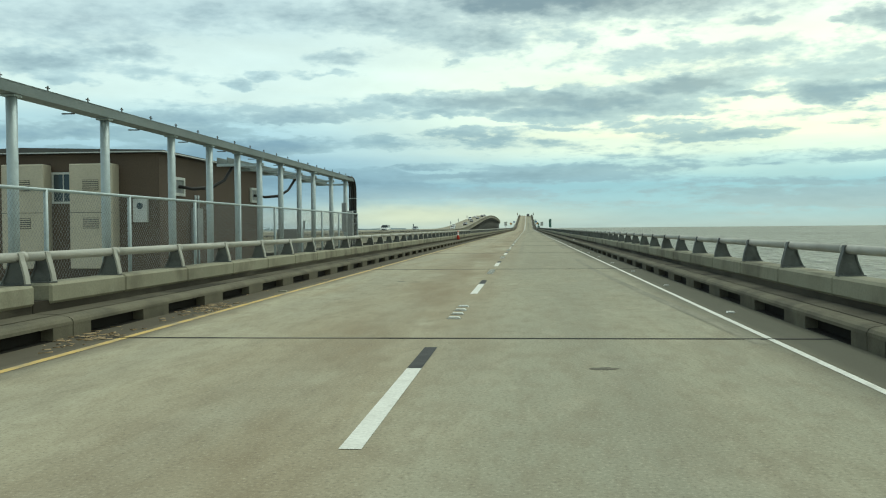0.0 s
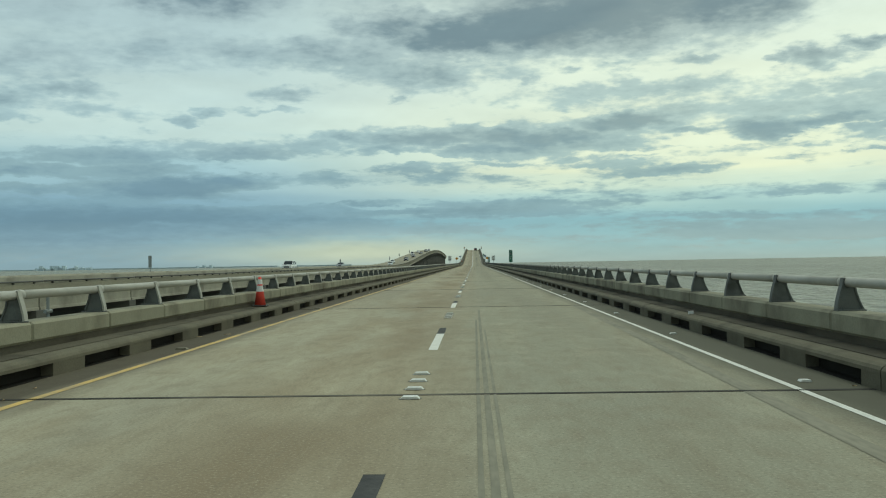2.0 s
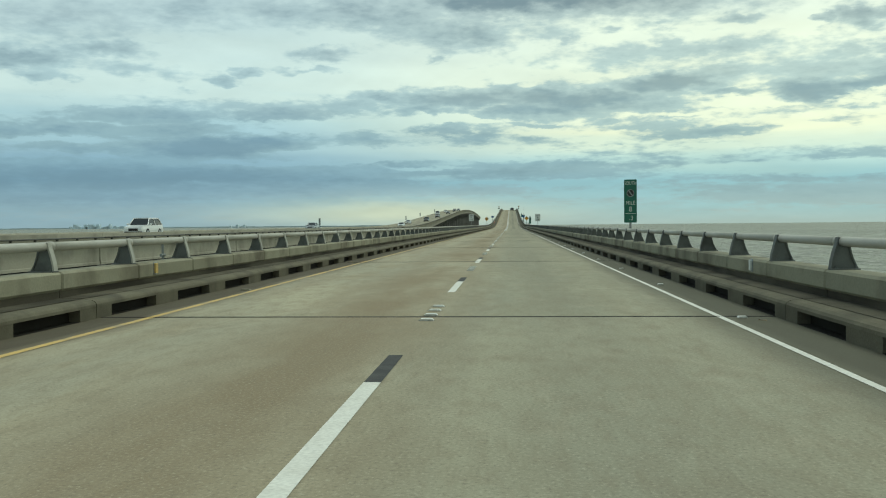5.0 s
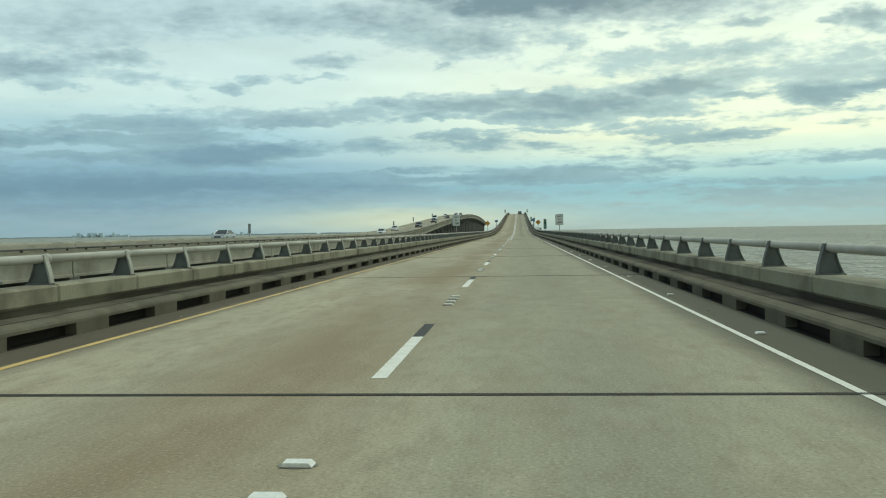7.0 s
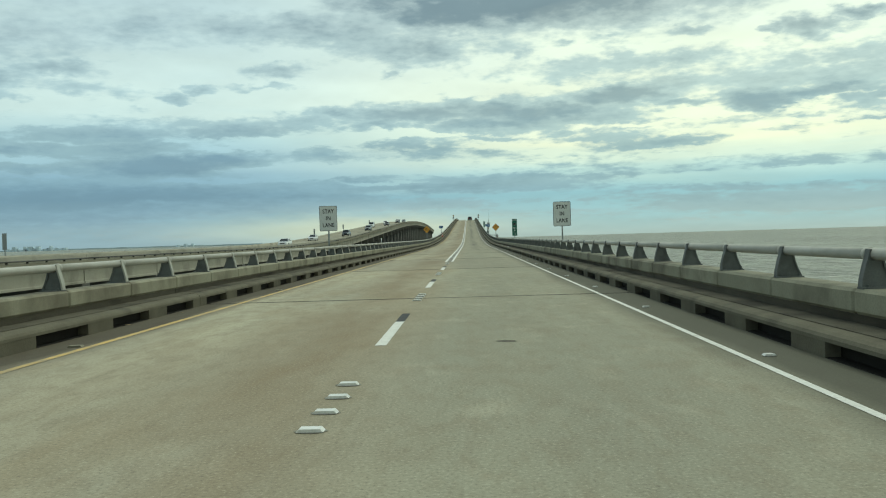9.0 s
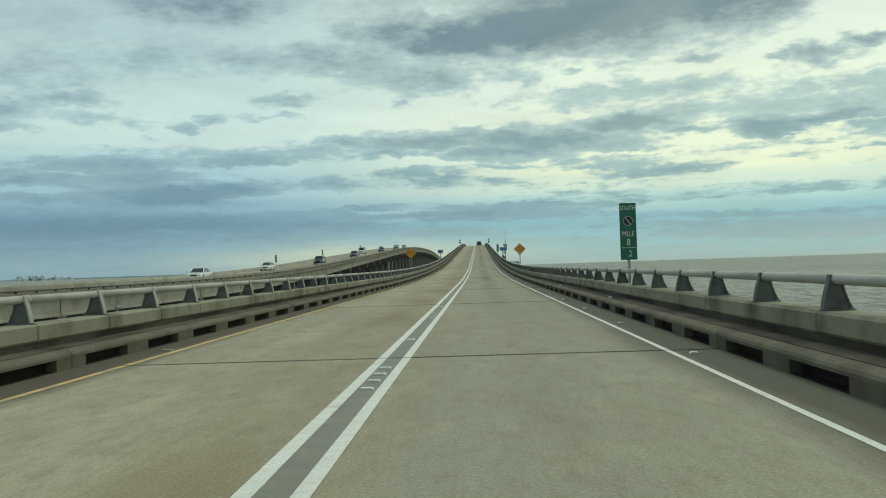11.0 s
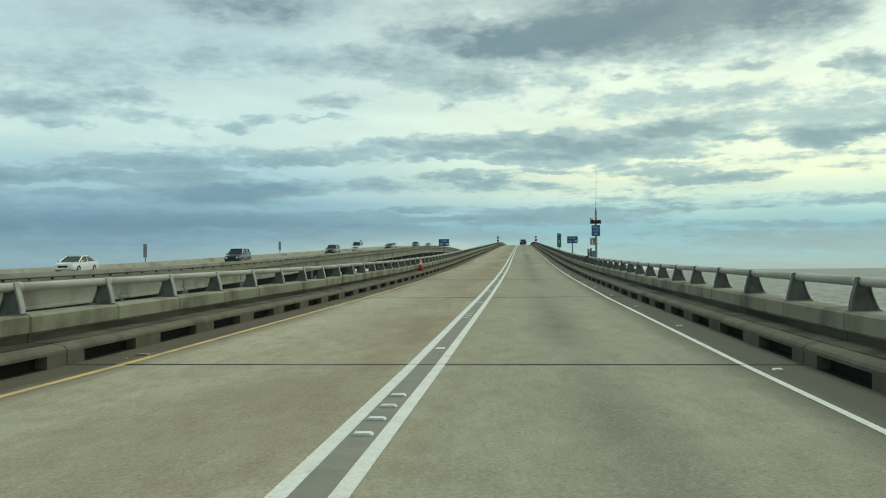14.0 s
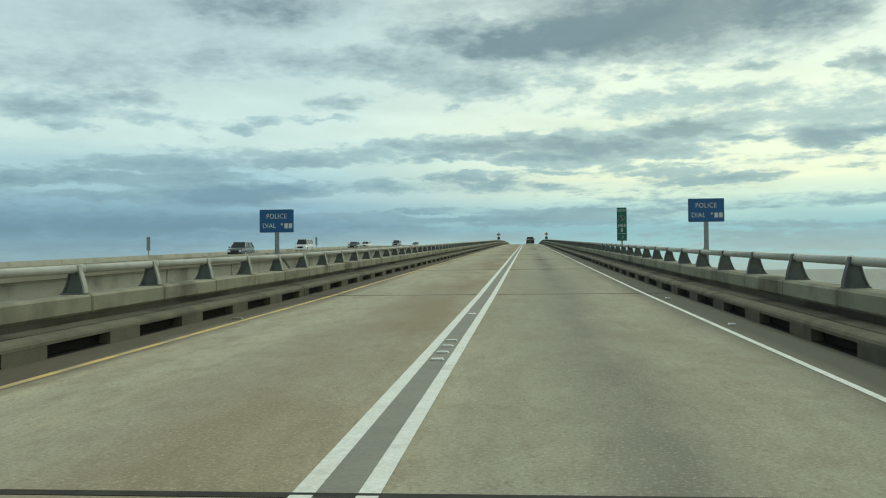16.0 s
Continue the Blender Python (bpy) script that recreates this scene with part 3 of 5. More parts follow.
def water_material():
    m = bpy.data.materials.new("choppy_brown_lake")
    m.use_nodes = True
    nt = m.node_tree
    N, L = nt.nodes, nt.links
    b = N["Principled BSDF"]
    b.inputs["Roughness"].default_value = 0.42
    b.inputs["IOR"].default_value = 1.33
    b.inputs["Specular IOR Level"].default_value = 0.45
    geo = N.new("ShaderNodeNewGeometry")

    def waves(scale, stretch, turn, detail, rough=0.55):
        mp = N.new("ShaderNodeMapping")
        mp.inputs["Scale"].default_value = stretch
        mp.inputs["Rotation"].default_value = (0, 0, radians(turn))
        L.new(geo.outputs["Position"], mp.inputs["Vector"])
        n = N.new("ShaderNodeTexNoise")
        n.inputs["Scale"].default_value, n.inputs["Detail"].default_value, n.inputs["Roughness"].default_value = scale, detail, rough
        n.inputs["Distortion"].default_value = 0.4
        L.new(mp.outputs[0], n.inputs["Vector"])
        return n.outputs["Fac"]

    chop, swell, patch = waves(0.55, (1, 0.45, 1), 20, 5), waves(0.13, (1, 0.35, 1), 28, 4), waves(0.012, (1, 0.4, 1), 0, 3)
    hsum = N.new("ShaderNodeMath")
    hsum.operation = "MULTIPLY_ADD"
    L.new(swell, hsum.inputs[0])
    hsum.inputs[1].default_value = 2.2
    L.new(chop, hsum.inputs[2])
    bump = N.new("ShaderNodeBump")
    bump.inputs["Strength"].default_value, bump.inputs["Distance"].default_value = 1.0, 1.6
    L.new(hsum.outputs[0], bump.inputs["Height"])
    L.new(bump.outputs[0], b.inputs["Normal"])
    rampn = N.new("ShaderNodeValToRGB")
    e = rampn.color_ramp.elements
    e[0].position, e[0].color = 0.35, (0.225, 0.235, 0.185, 1)
    e[1].position, e[1].color = 0.70, (0.305, 0.315, 0.25, 1)
    L.new(patch, rampn.inputs[0])
    foam = N.new("ShaderNodeMapRange")
    foam.inputs["From Min"].default_value, foam.inputs["From Max"].default_value, foam.inputs["To Max"].default_value = 0.575, 0.67, 0.8
    L.new(chop, foam.inputs["Value"])
    # wave shading painted into the base colour: darker in the troughs of a noise
    trough = N.new("ShaderNodeMapRange")
    trough.inputs["From Min"].default_value, trough.inputs["From Max"].default_value, trough.inputs["To Max"].default_value = 0.57, 0.38, 0.85
    L.new(waves(0.35, (1, 0.3, 1), 15, 5, 0.6), trough.inputs["Value"])
    dk = N.new("ShaderNodeMix")
    dk.data_type = "RGBA"
    L.new(trough.outputs[0], dk.inputs[0]), L.new(rampn.outputs[0], dk.inputs[6])
    dk.inputs[7].default_value = (0.105, 0.11, 0.085, 1)
    mx = N.new("ShaderNodeMix")
    mx.data_type = "RGBA"
    L.new(foam.outputs[0], mx.inputs[0]), L.new(dk.outputs[2], mx.inputs[6])
    mx.inputs[7].default_value = (0.50, 0.49, 0.43, 1)
    L.new(mx.outputs[2], b.inputs["Base Color"])
    return m


LAKE = water_material()


def mesh_fence_material():
    """Woven wire: thin diagonal strands with clear air between them."""
    m = bpy.data.materials.new("chain_link_wire")
    m.use_nodes = True
    nt = m.node_tree
    N, L = nt.nodes, nt.links
    b = N["Principled BSDF"]
    b.inputs["Base Color"].default_value = (0.25, 0.26, 0.25, 1)
    b.inputs["Roughness"].default_value, b.inputs["Metallic"].default_value = 0.5, 0.5
    return m


WIRE = mesh_fence_material()


# ---------------------------------------------------------------- mesh tools
def box(bm, x0, x1, y0, y1, z0, z1, bevel=0.0):
    r = bmesh.ops.create_cube(bm, size=1.0)
    for v in r["verts"]:
        v.co = Vector(((x0 + x1) / 2 + v.co.x * (x1 - x0), (y0 + y1) / 2 + v.co.y * (y1 - y0), (z0 + z1) / 2 + v.co.z * (z1 - z0)))
    if bevel:
        edges = list({e for v in r["verts"] for e in v.link_edges})
        bmesh.ops.bevel(bm, geom=edges, offset=bevel, segments=1, affect="EDGES")
    return bm


def rod(bm, a, b, r0, r1=None, seg=12, caps=True):
    a, b = Vector(a), Vector(b)
    r1 = r0 if r1 is None else r1
    d = b - a
    m = Matrix.Translation((a + b) / 2) @ d.to_track_quat("Z", "Y").to_matrix().to_4x4()
    bmesh.ops.create_cone(bm, cap_ends=caps, segments=seg, radius1=r0, radius2=r1, depth=d.length, matrix=m)
    return bm


def prism(bm, outline, y0, y1, axis="y"):
    """Extrude an outline (a, b) along an axis: y (outline in xz), x (outline in yz) or z (outline in xy)."""
    put = {"y": lambda a, b, h: (a, h, b), "x": lambda a, b, h: (h, a, b), "z": lambda a, b, h: (a, b, h)}[axis]
    lo = [bm.verts.new(put(a, b, y0)) for a, b in outline]
    hi = [bm.verts.new(put(a, b, y1)) for a, b in outline]
    n = len(outline)
    faces = [bm.faces.new(lo), bm.faces.new(hi)] + [bm.faces.new((lo[i], lo[(i + 1) % n], hi[(i + 1) % n], hi[i])) for i in range(n)]
    bmesh.ops.recalc_face_normals(bm, faces=faces)
    return bm


def tube(bm, pts, r, seg=8):
    pts = [Vector(p) for p in pts]
    rings = []
    for i, p in enumerate(pts):
        d = (pts[min(i + 1, len(pts) - 1)] - pts[max(i - 1, 0)]).normalized()
        q = d.to_track_quat("Z", "Y")
        rings.append([bm.verts.new(p + q @ Vector((r * math.cos(k * math.tau / seg), r * math.sin(k * math.tau / seg), 0))) for k in range(seg)])
    fs = [bm.faces.new((a[k], a[(k + 1) % seg], b[(k + 1) % seg], b[k])) for a, b in zip(rings, rings[1:]) for k in range(seg)]
    fs += [bm.faces.new(rings[0]), bm.faces.new(rings[-1])]
    bmesh.ops.recalc_face_normals(bm, faces=fs)
    return bm


def as_mesh(name, bm, mat, smooth=False):
    me = bpy.data.meshes.new(name)
    bm.to_mesh(me)
    bm.free()
    me.materials.append(mat)
    if smooth:
        for p in me.polygons:
            p.use_smooth = True
    return me


def part(name, bm, mat, parent, label="", smooth=False, m=None):
    me = as_mesh(name, bm, mat, smooth) if isinstance(bm, bmesh.types.BMesh) else bm
    ob = new(name, me)
    ob.parent = parent
    if m is not None:
        ob.matrix_basis = m
    return tagged(ob, label)


def thing(name, label, category, group="", kind="", m=None):
    ob = new(name)
    ob.empty_display_size = 0.2
    if m is not None:
        ob.matrix_basis = m
    return tagged(ob, label, category, group, kind)


def new_bm():
    return bmesh.new()


def text_mesh(words, size, mat, spacing=1.0, thick=0.0):
    cu = bpy.data.curves.new("lettering", "FONT")
    cu.body, cu.size, cu.align_x, cu.align_y, cu.space_character = words, size, "CENTER", "CENTER", spacing
    cu.offset = thick
    ob = bpy.data.objects.new("lettering", cu)
    me = bpy.data.meshes.new_from_object(ob)
    bpy.data.objects.remove(ob)
    bpy.data.curves.remove(cu)
    me.materials.clear()
    me.materials.append(mat)
    return me


# ---------------------------------------------------------------- water and distance
bm = new_bm()
bmesh.ops.create_grid(bm, x_segments=40, y_segments=40, size=4950)
water = new("water", as_mesh("water", bm, LAKE))
water.location = (0, 200, WATER)
tagged(water, "choppy brown-grey lake water reaching to the horizon", "water", kind="structure")

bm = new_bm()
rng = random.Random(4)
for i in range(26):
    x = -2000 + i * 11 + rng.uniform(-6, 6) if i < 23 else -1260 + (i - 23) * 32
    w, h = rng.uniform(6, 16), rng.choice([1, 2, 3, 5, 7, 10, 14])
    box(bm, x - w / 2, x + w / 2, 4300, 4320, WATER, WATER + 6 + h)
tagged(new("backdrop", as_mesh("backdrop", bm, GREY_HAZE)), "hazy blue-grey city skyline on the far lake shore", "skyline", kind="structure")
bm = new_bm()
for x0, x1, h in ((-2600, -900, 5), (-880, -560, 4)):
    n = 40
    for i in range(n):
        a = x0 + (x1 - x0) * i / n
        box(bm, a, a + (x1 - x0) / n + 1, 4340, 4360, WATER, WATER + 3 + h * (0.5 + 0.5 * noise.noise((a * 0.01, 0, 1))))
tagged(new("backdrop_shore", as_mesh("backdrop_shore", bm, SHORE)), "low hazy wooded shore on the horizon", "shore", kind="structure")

# ---------------------------------------------------------------- own bridge: deck, curbs, parapets
FIRST, LAST = -3, 62
SPANS = range(FIRST, LAST)


road = tagged(new("road"), "buff concrete bridge carriageway with dark expansion joints", "road", kind="structure")
bm = new_bm()
box(bm, -4.95, 4.95, 0.012, S - 0.012, -0.22, 0.0)
slab_mesh = as_mesh("slab", bm, ROAD)
bm = new_bm()
box(bm, -4.25, 4.25, -0.045, 0.045, -0.05, 0.004)
joint_mesh = as_mesh("expansion_joint", bm, SEAL)
bm = new_bm()
prism(bm, [(-0.3, -0.22), (0.3, -0.22), (0.3, -0.36), (0.1, -0.5), (0.1, -1.05), (0.28, -1.2), (0.28, -1.4), (-0.28, -1.4), (-0.28, -1.2), (-0.1, -1.05), (-0.1, -0.5), (-0.3, -0.36)], 0.15, S - 0.15)
girder_mesh = as_mesh("girder", bm, BRIDGE)

SLOT0, SLOT_PITCH, SLOT_LEN = 0.45, S / 7, 1.56


def curb_bm(side):
    """Raised safety curb with drain slots along its foot, and the stained ledge behind it."""
    bm = new_bm()
    f, b = 4.25, 4.72
    top = [(f, 0.15), (f + 0.004, 0.185), (f + 0.025, 0.215), (f + 0.07, 0.236), (f + 0.16, 0.247), (b + 0.08, 0.262), (b + 0.08, 0.15)]
    prism(bm, [(side * x, z) for x, z in top], 0.012, S - 0.012)
    y = 0.012
    for i in range(8):
        s0 = SLOT0 + SLOT_PITCH * i - 0.0
        end = min(s0, S - 0.012) if i < 7 else S - 0.012
        box(bm, *sorted((side * (f + 0.004), side * b)), y, end, 0.0, 0.151)
        y = s0 + SLOT_LEN
    return bm


def walk_bm(side):
    """Dirt-darkened top of the curb towards the wall."""
    bm = new_bm()
    prism(bm, [(side * x, z) for x, z in [(4.44, 0.2515), (4.44, 0.256), (4.80, 0.268), (4.80, 0.255)]], 0.02, S - 0.02)
    return bm


# black back and floor sheets, added to stand for shade in the slots
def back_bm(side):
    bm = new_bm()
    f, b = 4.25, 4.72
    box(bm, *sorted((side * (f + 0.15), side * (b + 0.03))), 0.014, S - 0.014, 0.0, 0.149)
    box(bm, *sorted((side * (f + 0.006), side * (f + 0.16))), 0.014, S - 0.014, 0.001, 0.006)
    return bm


def wall_bm(side):
    bm = new_bm()
    prism(bm, [(side * x, z) for x, z in [(4.75, -0.22), (4.735, 0.40), (5.02, 0.40), (5.02, -0.22)]], 0.012, S - 0.012)
    return bm


def block_bm(side):
    """One precast parapet block between two posts, chamfered along its edges."""
    bm = new_bm()
    w = S / 7
    box(bm, *sorted((side * 4.70, side * 5.06)), 0.009, w - 0.007, 0.352, 0.60, 0.032)
    return bm


def post_bm(side):
    """Cast post: tapered web across the rail, curved flange towards the road, small back flange and foot."""
    bm = new_bm()
    s = side
    front = [(4.735, 0.60), (4.745, 0.70), (4.775, 0.82), (4.80, 0.90), (4.815, 0.965)]
    back = [(4.925, 0.965), (4.935, 0.90), (4.955, 0.80), (4.99, 0.70), (5.04, 0.60)]
    prism(bm, [(s * x, z) for x, z in front + back], -0.035, 0.035)
    prism(bm, [(s * x, z) for x, z in [(x - 0.018, z) for x, z in back] + list(reversed(back))], -0.055, 0.055)
    box(bm, *sorted((s * 4.725, s * 5.05)), -0.075, 0.075, 0.596, 0.616, 0.005)
    for dx in (4.78, 5.0):
        rod(bm, (s * dx, -0.055, 0.61), (s * dx, -0.055, 0.64), 0.012, seg=6)
        rod(bm, (s * dx, 0.055, 0.61), (s * dx, 0.055, 0.64), 0.012, seg=6)
    return bm


def flange_bm(side):
    """The curved strip that faces the road; its lit or shaded tone comes from its material."""
    bm = new_bm()
    front = [(4.735, 0.617), (4.745, 0.70), (4.775, 0.82), (4.80, 0.90), (4.815, 0.975)]
    prism(bm, [(side * x, z) for x, z in [(x - 0.012, z) for x, z in front] + [(x + 0.012, z) for x, z in reversed(front)]], -0.05, 0.05)
    return bm


RAIL_X, RAIL_Z, RAIL_R = 4.865, 0.925, 0.056


def rail_bm(side):
    bm = new_bm()
    w = S / 7
    rod(bm, (side * RAIL_X, 0.004, RAIL_Z), (side * RAIL_X, w - 0.004, RAIL_Z), RAIL_R, seg=14)
    rod(bm, (side * RAIL_X, -0.05, RAIL_Z), (side * RAIL_X, 0.05, RAIL_Z), RAIL_R + 0.009, seg=14)
    return bm


SIDES = {}
for side, nm in ((-1, "left"), (1, "right")):
    SIDES[side] = dict(
        curb=as_mesh("curb_length", curb_bm(side), CURB), wall=as_mesh("ledge_wall", wall_bm(side), WALL),
        # same flange both sides: bright metal left, dark metal right to paint its shade
        block=as_mesh("parapet_block", block_bm(side), PARAPET), post=as_mesh("post", post_bm(side), CAST), flange=as_mesh("flange", flange_bm(side), ALUM if side < 0 else CAST), rail=as_mesh("rail", rail_bm(side), ALUM, True),
        ledge=as_mesh("curb_top", walk_bm(side), WALK), back=as_mesh("drain_back", back_bm(side), SLOT_SHADE),
        curb_ob=tagged(new("curb_" + nm), "weathered concrete safety curb with drain slots along its foot", "curb", kind="structure"),
        wall_ob=tagged(new("wall_" + nm), "dark-stained concrete edge wall below the parapet", "wall", kind="structure"),
        par_ob=tagged(new("parapet_" + nm), "buff precast concrete parapet blocks with open joints", "parapet", kind="structure"))

bm = new_bm()
box(bm, -4.9, 4.9, -0.55, 0.55, -2.15, -1.402, 0.03)
cap_mesh = as_mesh("pile_cap", bm, PILE)


def pile_mesh_of(length):
    bm = new_bm()
    rod(bm, (0, 0, -2.1), (0, 0, -2.1 - length), 0.68, seg=16)
    return as_mesh("pile", bm, PILE, True)


def bent(y, x, zroad, width, group, label):
    b = thing("bridge_bent", label, "bridge pier", group, m=pose(x, y, zroad))
    part("bent_cap", cap_mesh, None, b)
    me = pile_mesh_of(zroad - WATER + 0.5)
    for dx in width:
        part("column", me, None, b, m=pose(dx, 0, 0))
    return b


GAP_Y = 459.4       # right railing opens here for the emergency box
for n in SPANS:
    y0 = start(n)
    m = span_frame(n)
    part("slab", slab_mesh, None, road, m=m)
    part("expansion_joint", joint_mesh, None, road, m=m)
    for gx in (-3.6, -1.2, 1.2, 3.6):
        part("girder", girder_mesh, None, road, m=m @ pose(gx, 0, 0))
    for side, d in SIDES.items():
        mr, ys = span_frame(n, side), start(n, side)
        part("curb_length", d["curb"], None, d["curb_ob"], m=mr)
        part("curb_top", d["ledge"], None, d["curb_ob"], m=mr)
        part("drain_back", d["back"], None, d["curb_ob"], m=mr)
        part("ledge_wall", d["wall"], None, d["wall_ob"], m=mr)
        wide = side == -1 and n == 1     # one joint stands wide open, by the shed
        for i in range(7):
            bay = mr @ pose(0, i * S / 7, 0)
            if wide and i == 0:
                bay = mr @ pose(0, 0.36, 0) @ Matrix.Diagonal((1, (S / 7 - 0.36) / (S / 7), 1, 1))
            part("parapet_block", d["block"], None, d["par_ob"], m=bay)
        r = thing("bridge_railing", "dull grey aluminium pipe rail on flared cast posts", "railing", "bridge railings", m=mr)
        for i in range(0 if wide else 1, 8):
            yy = i * S / 7 - 0.11 if i else 0.5
            if side == 1 and abs(ys + yy - GAP_Y) < 0.7:
                continue
            post = part("post", d["post"], None, r, m=pose(0, yy, 0))
            part("flange", d["flange"], None, post)
        for i in range(7):
            if side == 1 and ys + i * S / 7 < GAP_Y < ys + (i + 1) * S / 7:
                continue
            part("rail", d["rail"], None, r, m=pose(0, i * S / 7, 0))
    bent(y0, 0, road_z(y0), (-3.0, 0, 3.0), "pile bents under the causeway", "grey concrete pile bent standing in the lake under the road")

# ---------------------------------------------------------------- road markings
DASH0 = 5.0104 + P      # where the white part of a dash meets its black part
DOUBLE = 306.5
marks = tagged(new("lane_markings"), "white, yellow and black painted lines on the concrete road", "road marking", kind="structure")
END = start(LAST) - 20


def strip(name, x0, x1, y0, y1, mat, h=0.004, step=4.3):
    """A painted strip that follows the deck, broken at each span's joint."""
    bm = new_bm()
    n = span_at(y0)
    while start(n) < y1:
        a, b = max(y0, start(n)), min(y1, start(n + 1))
        if b > a:
            za, zb = road_z(start(n)), road_z(start(n + 1))
            f = lambda y: za + (zb - za) * (y - start(n)) / (start(n + 1) - start(n))
            lo = [bm.verts.new(c) for c in ((x0, a, f(a) + h), (x1, a, f(a) + h), (x1, b, f(b) + h), (x0, b, f(b) + h))]
            bm.faces.new(lo)
        n += 1
    return part(name, bm, mat, marks)


strip("edge_line", 3.542, 3.618, start(FIRST), END, WHITE)
strip("edge_line", -3.64, -3.54, start(FIRST), END, YELLOW)
for n in range(-4, 60):
    b = DASH0 + P * (n - 1)
    if b < DOUBLE - 3:
        strip("dash", -0.065, 0.065, b - 3.0, b, WHITE)
        strip("contrast_patch", -0.065, 0.065, b + 0.004, b + 1.45, BLACK)
strip("centre_line", -0.20, -0.085, DOUBLE, END, WHITE)
strip("centre_line", 0.125, 0.235, DOUBLE, END, WHITE)
strip("centre_strip", -0.083, 0.123, DOUBLE, END, FILL, 0.003)
for x0, x1, y0, y1 in ((0.60, 0.635, 53, 82), (0.67, 0.72, 51, 86), (0.755, 0.785, 52, 79)):
    strip("skid_mark", x0, x1, y0, y1, RUBBER_MARK, 0.003)
for bend in (lambda y: 3.40 - 0.58 * math.sin((y - 19) / 22 * 1.5), lambda y: 3.02 + 0.30 * ((y - 62) / 26)):
    y0 = 19 if bend(19) > 3.3 else 62
    bm = new_bm()
    left = [bm.verts.new((bend(y) - 0.08, y, road_z(y) + 0.0032)) for y in range(y0, y0 + 27)]
    right = [bm.verts.new((bend(y) + 0.08, y, road_z(y) + 0.0032)) for y in range(y0, y0 + 27)]
    for k in range(26):
        bm.faces.new((left[k], right[k], right[k + 1], left[k + 1]))
    part("skid_mark", bm, RUBBER_MARK, marks)

rng = random.Random(8)
for x, y, w in ((-1.90, 30.5, 0.24), (-1.53, 30.2, 0.15), (0.83, 31.0, 0.09), (1.65, 17.25, 0.22), (0.38, 99.2, 0.16), (1.04, 125.5, 0.12), (1.44, 270.5, 0.22), (-1.06, 397.2, 0.06)):
    n = span_at(y)
    w *= 0.55
    za, zb = road_z(start(n)), road_z(start(n + 1))
    zz = za + (zb - za) * (y - start(n)) / (start(n + 1) - start(n)) + 0.003
    bm = new_bm()
    bm.faces.new([bm.verts.new((x + w * (1 + rng.uniform(-0.3, 0.2)) * math.cos(a), y + w * 0.8 * (1 + rng.uniform(-0.4, 0.2)) * math.sin(a), zz)) for a in [math.tau * k / 16 for k in range(16)]])
    part("tar_spot", bm, TAR if w > 0.1 else SEAL, marks)


def button_mesh(w, l, h, mat, pad):
    """Moulded road button on its patch of black adhesive."""
    bm = new_bm()
    prism(bm, [(-w, 0.003), (w, 0.003), (w * 0.75, h), (-w * 0.75, h)], -l, l)
    n = len(bm.faces)
    ring = [(w * 1.22 * math.cos(a) * (1 + 0.08 * math.sin(3 * a)), l * 1.4 * math.sin(a)) for a in [math.tau * k / 14 for k in range(14)]]
    prism(bm, ring, 0.0, 0.0025, "z")
    bm.faces.ensure_lookup_table()
    for f in bm.faces[n:]:
        f.material_index = 1
    me = as_mesh("raised_pavement_marker", bm, mat)
    me.materials.append(pad)
    return me


marker_mesh = button_mesh(0.088, 0.05, 0.024, CERAMIC, FILL)
small_mesh = button_mesh(0.074, 0.045, 0.02, CERAMIC, FILL)
square_mesh = button_mesh(0.065, 0.10, 0.010, CERAMIC, FILL)
bm = new_bm()
prism(bm, [(-0.09, 0.0), (0.09, 0.0), (0.07, 0.02), (-0.07, 0.02)], -0.05, 0.05)
dull_mesh = as_mesh("raised_pavement_marker", bm, PARAPET)


def marker(x, y, me, label, group):
    ob = new("raised_pavement_marker", me)
    n = span_at(y)
    m = span_pose(start(n), length=start(n + 1) - start(n))
    ob.matrix_basis = m @ pose(x, y - start(n), 0.002)
    tagged(ob, label, "road marker", group)


BUTTON0 = -2.6946
for n in range(1, 40):
    for i in range(4):
        marker(0.0 if BUTTON0 + P * n < DOUBLE else 0.015, BUTTON0 + P * n + 0.62 * i, marker_mesh if BUTTON0 + P * n < DOUBLE else small_mesh, "white ceramic road button in a row of four", "lane line buttons")
    if BUTTON0 + P * n > DOUBLE:
        marker(0.015, BUTTON0 + P * n + 6.2, square_mesh, "small white square reflector between the double centre lines", "centre reflectors")
SLIP = [(-50, 0.0), (110, 0.0), (156, -0.6), (228, 1.25), (255, 2.1), (272, 2.2), (354, 1.6), (418, 3.1), (700, 3.1)]   # the edge markers drift against the lane line
edge_mesh = button_mesh(0.056, 0.05, 0.02, CERAMIC, FILL)
for n in range(2, 80):
    y = 71.34 + 6.0988 * (n - 12)
    y += next(u + (v - u) * (y - a) / (b - a) for (a, u), (b, v) in zip(SLIP, SLIP[1:]) if a <= y <= b)
    marker(3.82, y, edge_mesh, "white road reflector beside the solid edge line", "edge line reflectors")
for n in range(1, 40):
    marker(-3.78, 75.9 + P * (n - 6), dull_mesh, "dull road reflector beside the yellow edge line", "yellow line reflectors")

# ---------------------------------------------------------------- parallel bridge
bm = new_bm()
prism(bm, [(-4.46, 0.0), (4.46, 0.0), (4.46, -0.02), (4.98, -0.02), (4.98, -0.45), (4.6, -0.50), (-4.6, -0.50), (-4.98, -0.45), (-4.98, -0.02), (-4.46, -0.02)], 0.01, S - 0.01)
ldeck = as_mesh("deck", bm, FARROAD)


